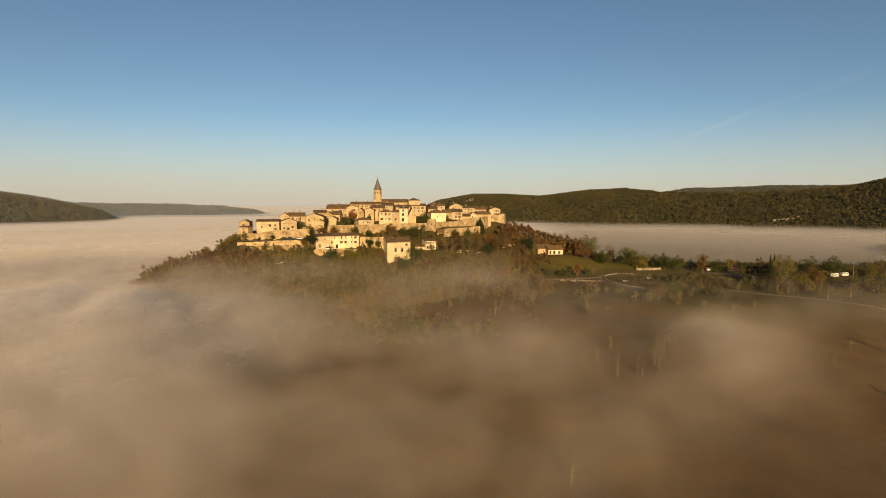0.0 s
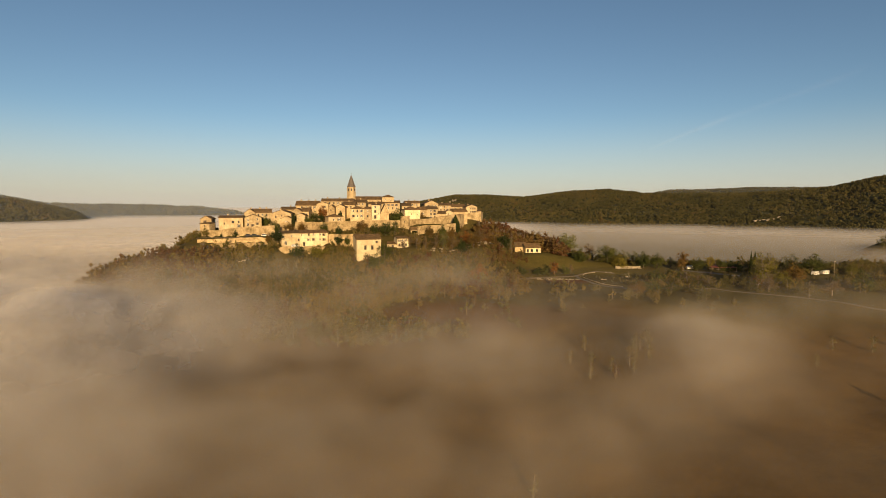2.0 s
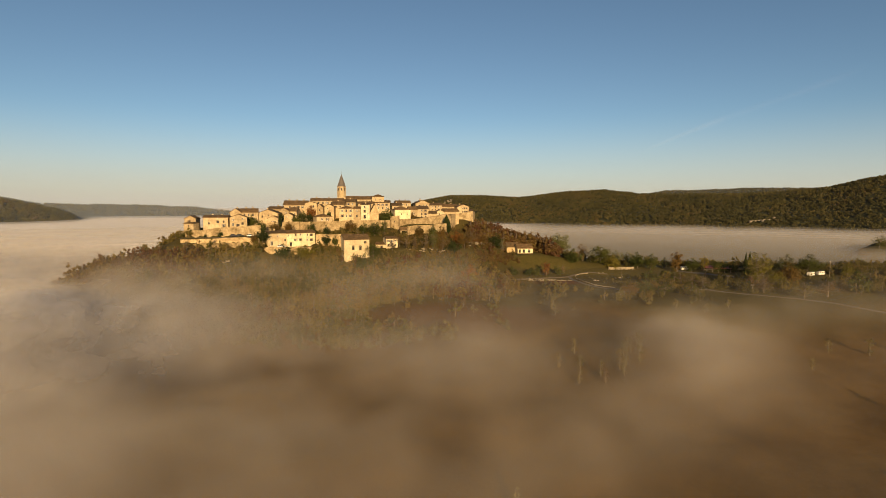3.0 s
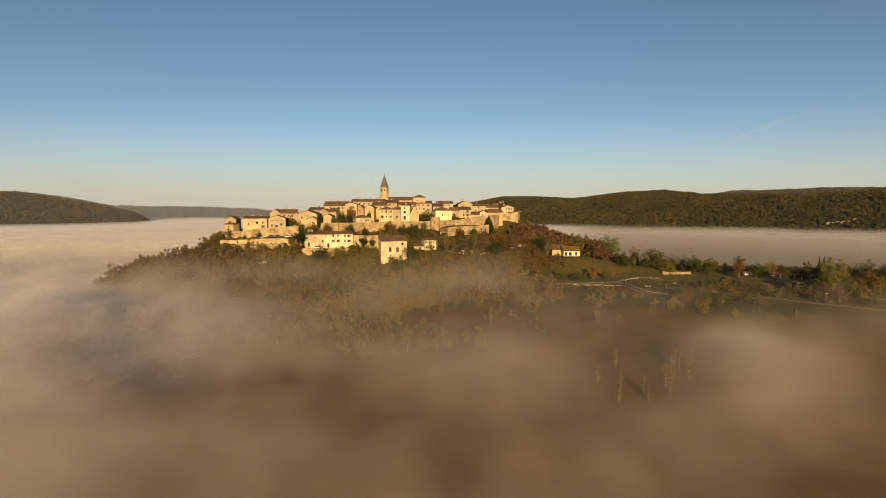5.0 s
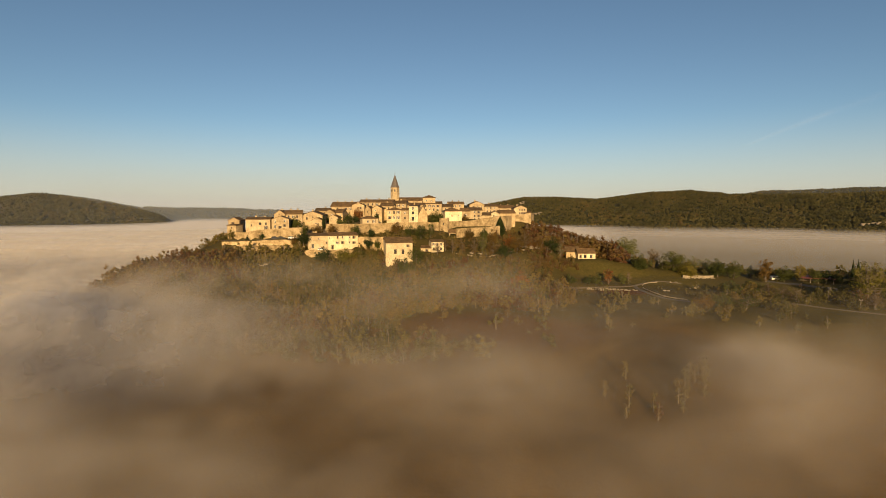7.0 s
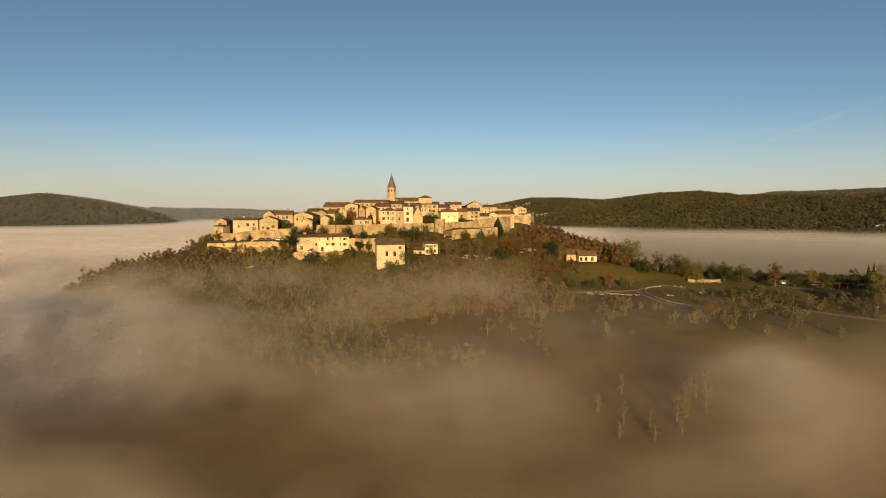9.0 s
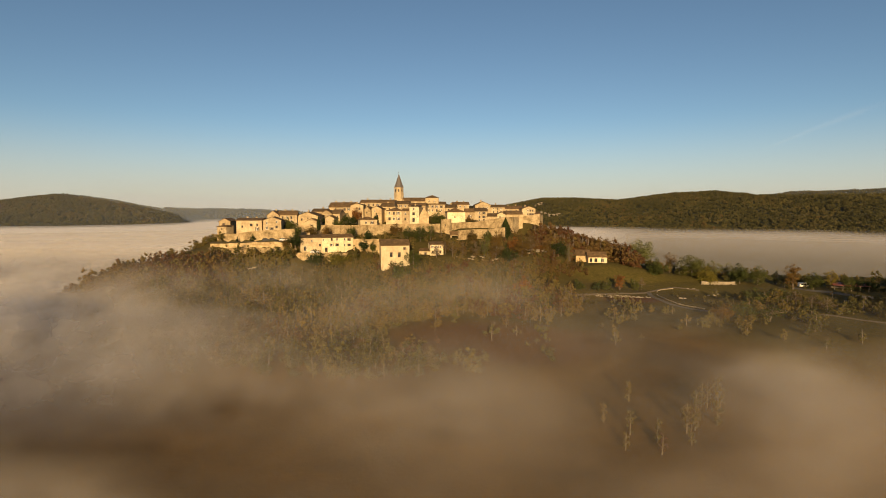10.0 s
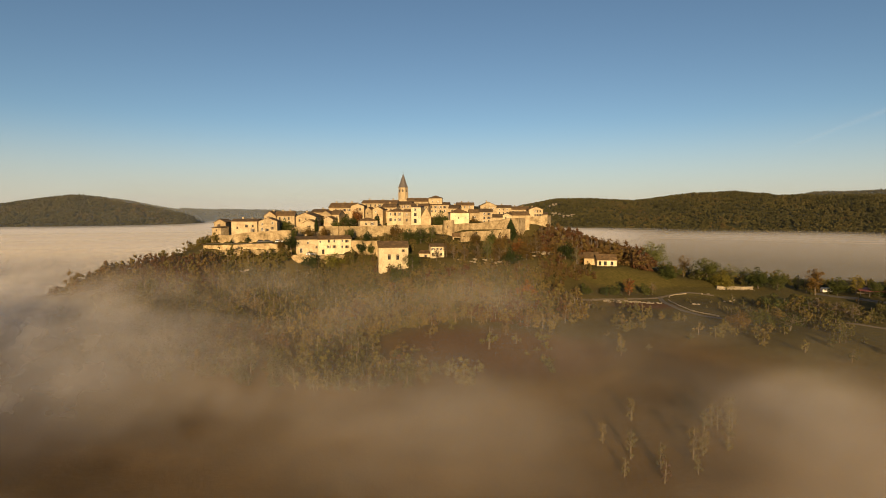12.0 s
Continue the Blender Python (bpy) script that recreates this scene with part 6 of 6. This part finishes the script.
for i in range(14):
    a = rng.uniform(2, 24)
    stone(a, 316 + a * 0.3 + rng.uniform(-2, 2), rng.uniform(0.5, 1.1), "pale limestone crag showing between the trees", "crags below the rampart")


# the last two groups are rocks standing in for a far cluster of buildings
for x0, y0, count in ((57, 1245, 9), (70, 1168, 12), (90, 1155, 10), (577, 930, 10), (598, 920, 6)):
    for i in range(count):
        x, y = x0 + rng.uniform(-12, 12), y0 + rng.uniform(-6, 6)
        stone(x, y, rng.uniform(1.4, 3.2), "pale limestone block standing for far cliffs and buildings in the oak wood", "cliffs on the range", z=float(ground(x, y)) + rng.uniform(2, 6))
for x, y, tall, wide, key, leafmat in ((392, 482, 13, 11, "round", GREENLEAF), (402, 488, 9, 10, "round2", BROWNLEAF), (420, 492, 11, 12, "open", GREENLEAF), (410, 478, 5, 8, "bush", BROWNLEAF), (436, 485, 9, 10, "round", GREENLEAF), (380, 486, 4, 6, "bush", BROWNLEAF)):
    tree("tree", key, leafmat, x, y, tall, wide, "dark tree on the misty headland beyond the spur", "tree", "trees on the headland")


# ---- cars, caravans, shed, poles ----
def car(x, y, z, turn, paint, label):
    e = thing("car", pose(x, y, z, 0, 0, turn), label, "car", "parked cars")
    bm = bmesh.new()
    side = [(-2.0, 0.35), (-2.0, 0.8), (-1.9, 0.95), (1.0, 0.98), (1.95, 0.8), (2.05, 0.6), (2.05, 0.35)]
    add_prism(bm, [(a, -0.82, b) for a, b in side], (0, 1.64, 0))
    bmesh.ops.recalc_face_normals(bm, faces=bm.faces)
    bmesh.ops.bevel(bm, geom=bm.edges[:], offset=0.06, segments=1, affect="EDGES")
    part("body", bm, paint, e)
    bm = bmesh.new()
    cabin = [(-1.85, 0.95), (-1.5, 1.42), (0.2, 1.46), (0.95, 0.98)]
    add_prism(bm, [(a, -0.72, b) for a, b in cabin], (0, 1.44, 0))
    bmesh.ops.recalc_face_normals(bm, faces=bm.faces)
    bmesh.ops.bevel(bm, geom=bm.edges[:], offset=0.07, segments=1, affect="EDGES")
    part("glasshouse", bm, PANE, e)
    bm = bmesh.new()
    add_box(bm, -1.45, 0.15, -0.66, 0.66, 1.44, 1.5)
    part("roof", bm, paint, e)
    for a in (-1.3, 1.3):
        for b in (-0.78, 0.78):
            bm = bmesh.new()
            add_tube(bm, (a, b - 0.1, 0.32), (a, b + 0.1, 0.32), 0.32, 0.32, 12)
            part("wheel", bm, RUBBER, e)


WHITEPAINT = plain("white_car_paint", (0.7, 0.7, 0.7), 0.3, 0.05)
DARKPAINT = plain("dark_car_paint", (0.03, 0.03, 0.035), 0.25, 0.1)
REDSHEET = plain("red_painted_sheet", (0.24, 0.07, 0.045), 0.6, 0.25, 0.8)
BEAM = plain("grey_wood", (0.2, 0.17, 0.13), 0.9)

lane("road", [(-112, 293), (-98, 296), (-88, 300), (-80, 302.5), (-72, 305)], 4.0, GRAVEL, "village lane between the terrace walls")
for x, paint, words in ((-87.6, DARKPAINT, "dark car parked on the village lane"), (-84.6, DARKPAINT, "dark car parked on the village lane"),
                        (-79.8, WHITEPAINT, "white car parked on the village lane")):
    yy = 300.2 + (x + 88) * 0.3
    car(x, yy, float(ground(x, yy)) + 0.25, 20, paint, words)
car(-63.5, 300.6, float(ground(-63.5, 300.6)) + 0.1, 29, WHITEPAINT, "white car parked in front of the rendered house")


def caravan(x, y, turn, label):
    e = thing("caravan", pose(x, y, float(ground(x, y)), 0, 0, turn), label, "caravan", "caravans")
    bm = bmesh.new()
    side = [(-2.4, 0.5), (-2.5, 1.2), (-2.2, 2.4), (2.2, 2.45), (2.5, 1.3), (2.4, 0.5)]
    add_prism(bm, [(a, -1.05, b) for a, b in side], (0, 2.1, 0))
    bmesh.ops.recalc_face_normals(bm, faces=bm.faces)
    bmesh.ops.bevel(bm, geom=bm.edges[:], offset=0.12, segments=2, affect="EDGES")
    part("body", bm, WHITEWOOD, e)
    for a in (-1.4, 0.2, 1.5):
        bm = bmesh.new()
        add_box(bm, a - 0.4, a + 0.4, -1.09, -1.04, 1.35, 1.95)
        part("window", bm, PANE, e)
    for b in (-0.9, 0.9):
        bm = bmesh.new()
        add_tube(bm, (0, b - 0.1, 0.32), (0, b + 0.1, 0.32), 0.32, 0.32, 12)
        part("wheel", bm, RUBBER, e)
    bm = bmesh.new()
    add_tube(bm, (2.3, 0, 0.55), (3.5, 0, 0.5), 0.06, 0.06, 6)
    add_tube(bm, (3.4, 0, 0.5), (3.4, 0, -0.05), 0.04, 0.04, 6)
    part("drawbar", bm, IRON, e)


caravan(171.5, 346, 10, "small white caravan parked among the trees")
caravan(238, 327, 25, "white caravan parked beside brown trees")
caravan(246, 330, 15, "white caravan parked beside brown trees")


def long_shed():
    x, y = 183, 341
    e = thing("shed", pose(x, y, float(ground(x, y)) - 0.3, 0, 0, -14), "long open shed with a faded red sheet roof", "shed")
    for i in range(5):
        for b in (0, 5.5):
            bm = bmesh.new()
            add_box(bm, i * 3.4 - 0.1, i * 3.4 + 0.1, b - 0.1, b + 0.1, -0.6, 2.6 + b * 0.14)
            part("post", bm, BEAM, e)
    bm = bmesh.new()
    add_box(bm, -0.2, 13.8, 5.55, 5.7, -0.6, 3.2)
    part("back_wall", bm, BEAM, e)
    bm = bmesh.new()
    n = 40
    low = [(-0.6 + 14.8 * i / n, -0.7, 2.55 + (0.06 if i % 2 else 0)) for i in range(n + 1)]
    high = [(a, 6.2, c + 0.97) for a, b, c in low]
    vl, vh = [bm.verts.new(p) for p in low], [bm.verts.new(p) for p in high]
    for i in range(n):
        bm.faces.new((vl[i], vl[i + 1], vh[i + 1], vh[i]))
    ret = bmesh.ops.extrude_face_region(bm, geom=bm.faces[:])
    bmesh.ops.translate(bm, verts=[v for v in ret["geom"] if isinstance(v, bmesh.types.BMVert)], vec=(0, 0, 0.06))
    bmesh.ops.recalc_face_normals(bm, faces=bm.faces)
    part("roof", bm, REDSHEET, e)


long_shed()


def pole(x, y, tall, label):
    e = thing("power_pole", pose(x, y, float(ground(x, y))), label, "pole", "power poles")
    bm = bmesh.new()
    add_tube(bm, (0, 0, -0.5), (0, 0, tall), 0.14, 0.09, 8)
    part("mast", bm, BEAM, e)
    bm = bmesh.new()
    add_box(bm, -0.7, 0.7, -0.06, 0.06, tall - 0.5, tall - 0.38)
    part("crossarm", bm, BEAM, e)
    for k in (-0.55, 0, 0.55):
        bm = bmesh.new()
        add_tube(bm, (k, 0, tall - 0.38), (k, 0, tall - 0.15), 0.05, 0.03, 6)
        part("insulator", bm, WHITEWOOD, e)


pole(249, 326.5, 9, "pale wooden power pole beside the lane")
pole(172, 276, 4.5, "short pale post on the meadow edge")


# ---- trail of an aircraft, high and far off ----
def contrail():
    pts, n = [], 40
    for i in range(n + 1):
        k = i / n
        az, el = radians(21.3 + 18.0 * k), radians(5.0 + 6.5 * k + 0.25 * math.sin(k * 5.0))
        r = 4600
        pts.append((r * math.sin(az) * math.cos(el), r * math.cos(az) * math.cos(el), 80 + r * math.sin(el)))
    verts, faces, cover = [], [], []
    for i, p in enumerate(pts):
        k = i / n
        half = 6 + 26 * abs(math.sin(k * 2.2)) + 10 * float(fbm(k * 9, 3.3, 2))
        for j in range(5):
            verts.append((p[0], p[1], p[2] + half * (j - 2) / 2))
            fade = min(1, k * 7, (1 - k) * 6) * (0.45 if k < 0.42 else 0.16) * float(0.35 + fbm(k * 14, j * 0.7, 1))
            cover.append((0, 0.035, 0.08, 0.035, 0)[j] * fade)
    for i in range(n):
        for j in range(4):
            a = i * 5 + j
            faces.append((a, a + 1, a + 6, a + 5))
    me = bpy.data.meshes.new("contrail")
    me.from_pydata(verts, [], faces)
    at = me.attributes.new("cover", "FLOAT", "POINT")
    at.data.foreach_set("value", np.array(cover, np.float32))
    me.polygons.foreach_set("use_smooth", np.ones(len(faces), bool))
    me.materials.append(TRAIL)
    tagged(new("contrail", me), "thin fading aircraft trail in the clear sky", "cloud", kind="structure")


contrail()
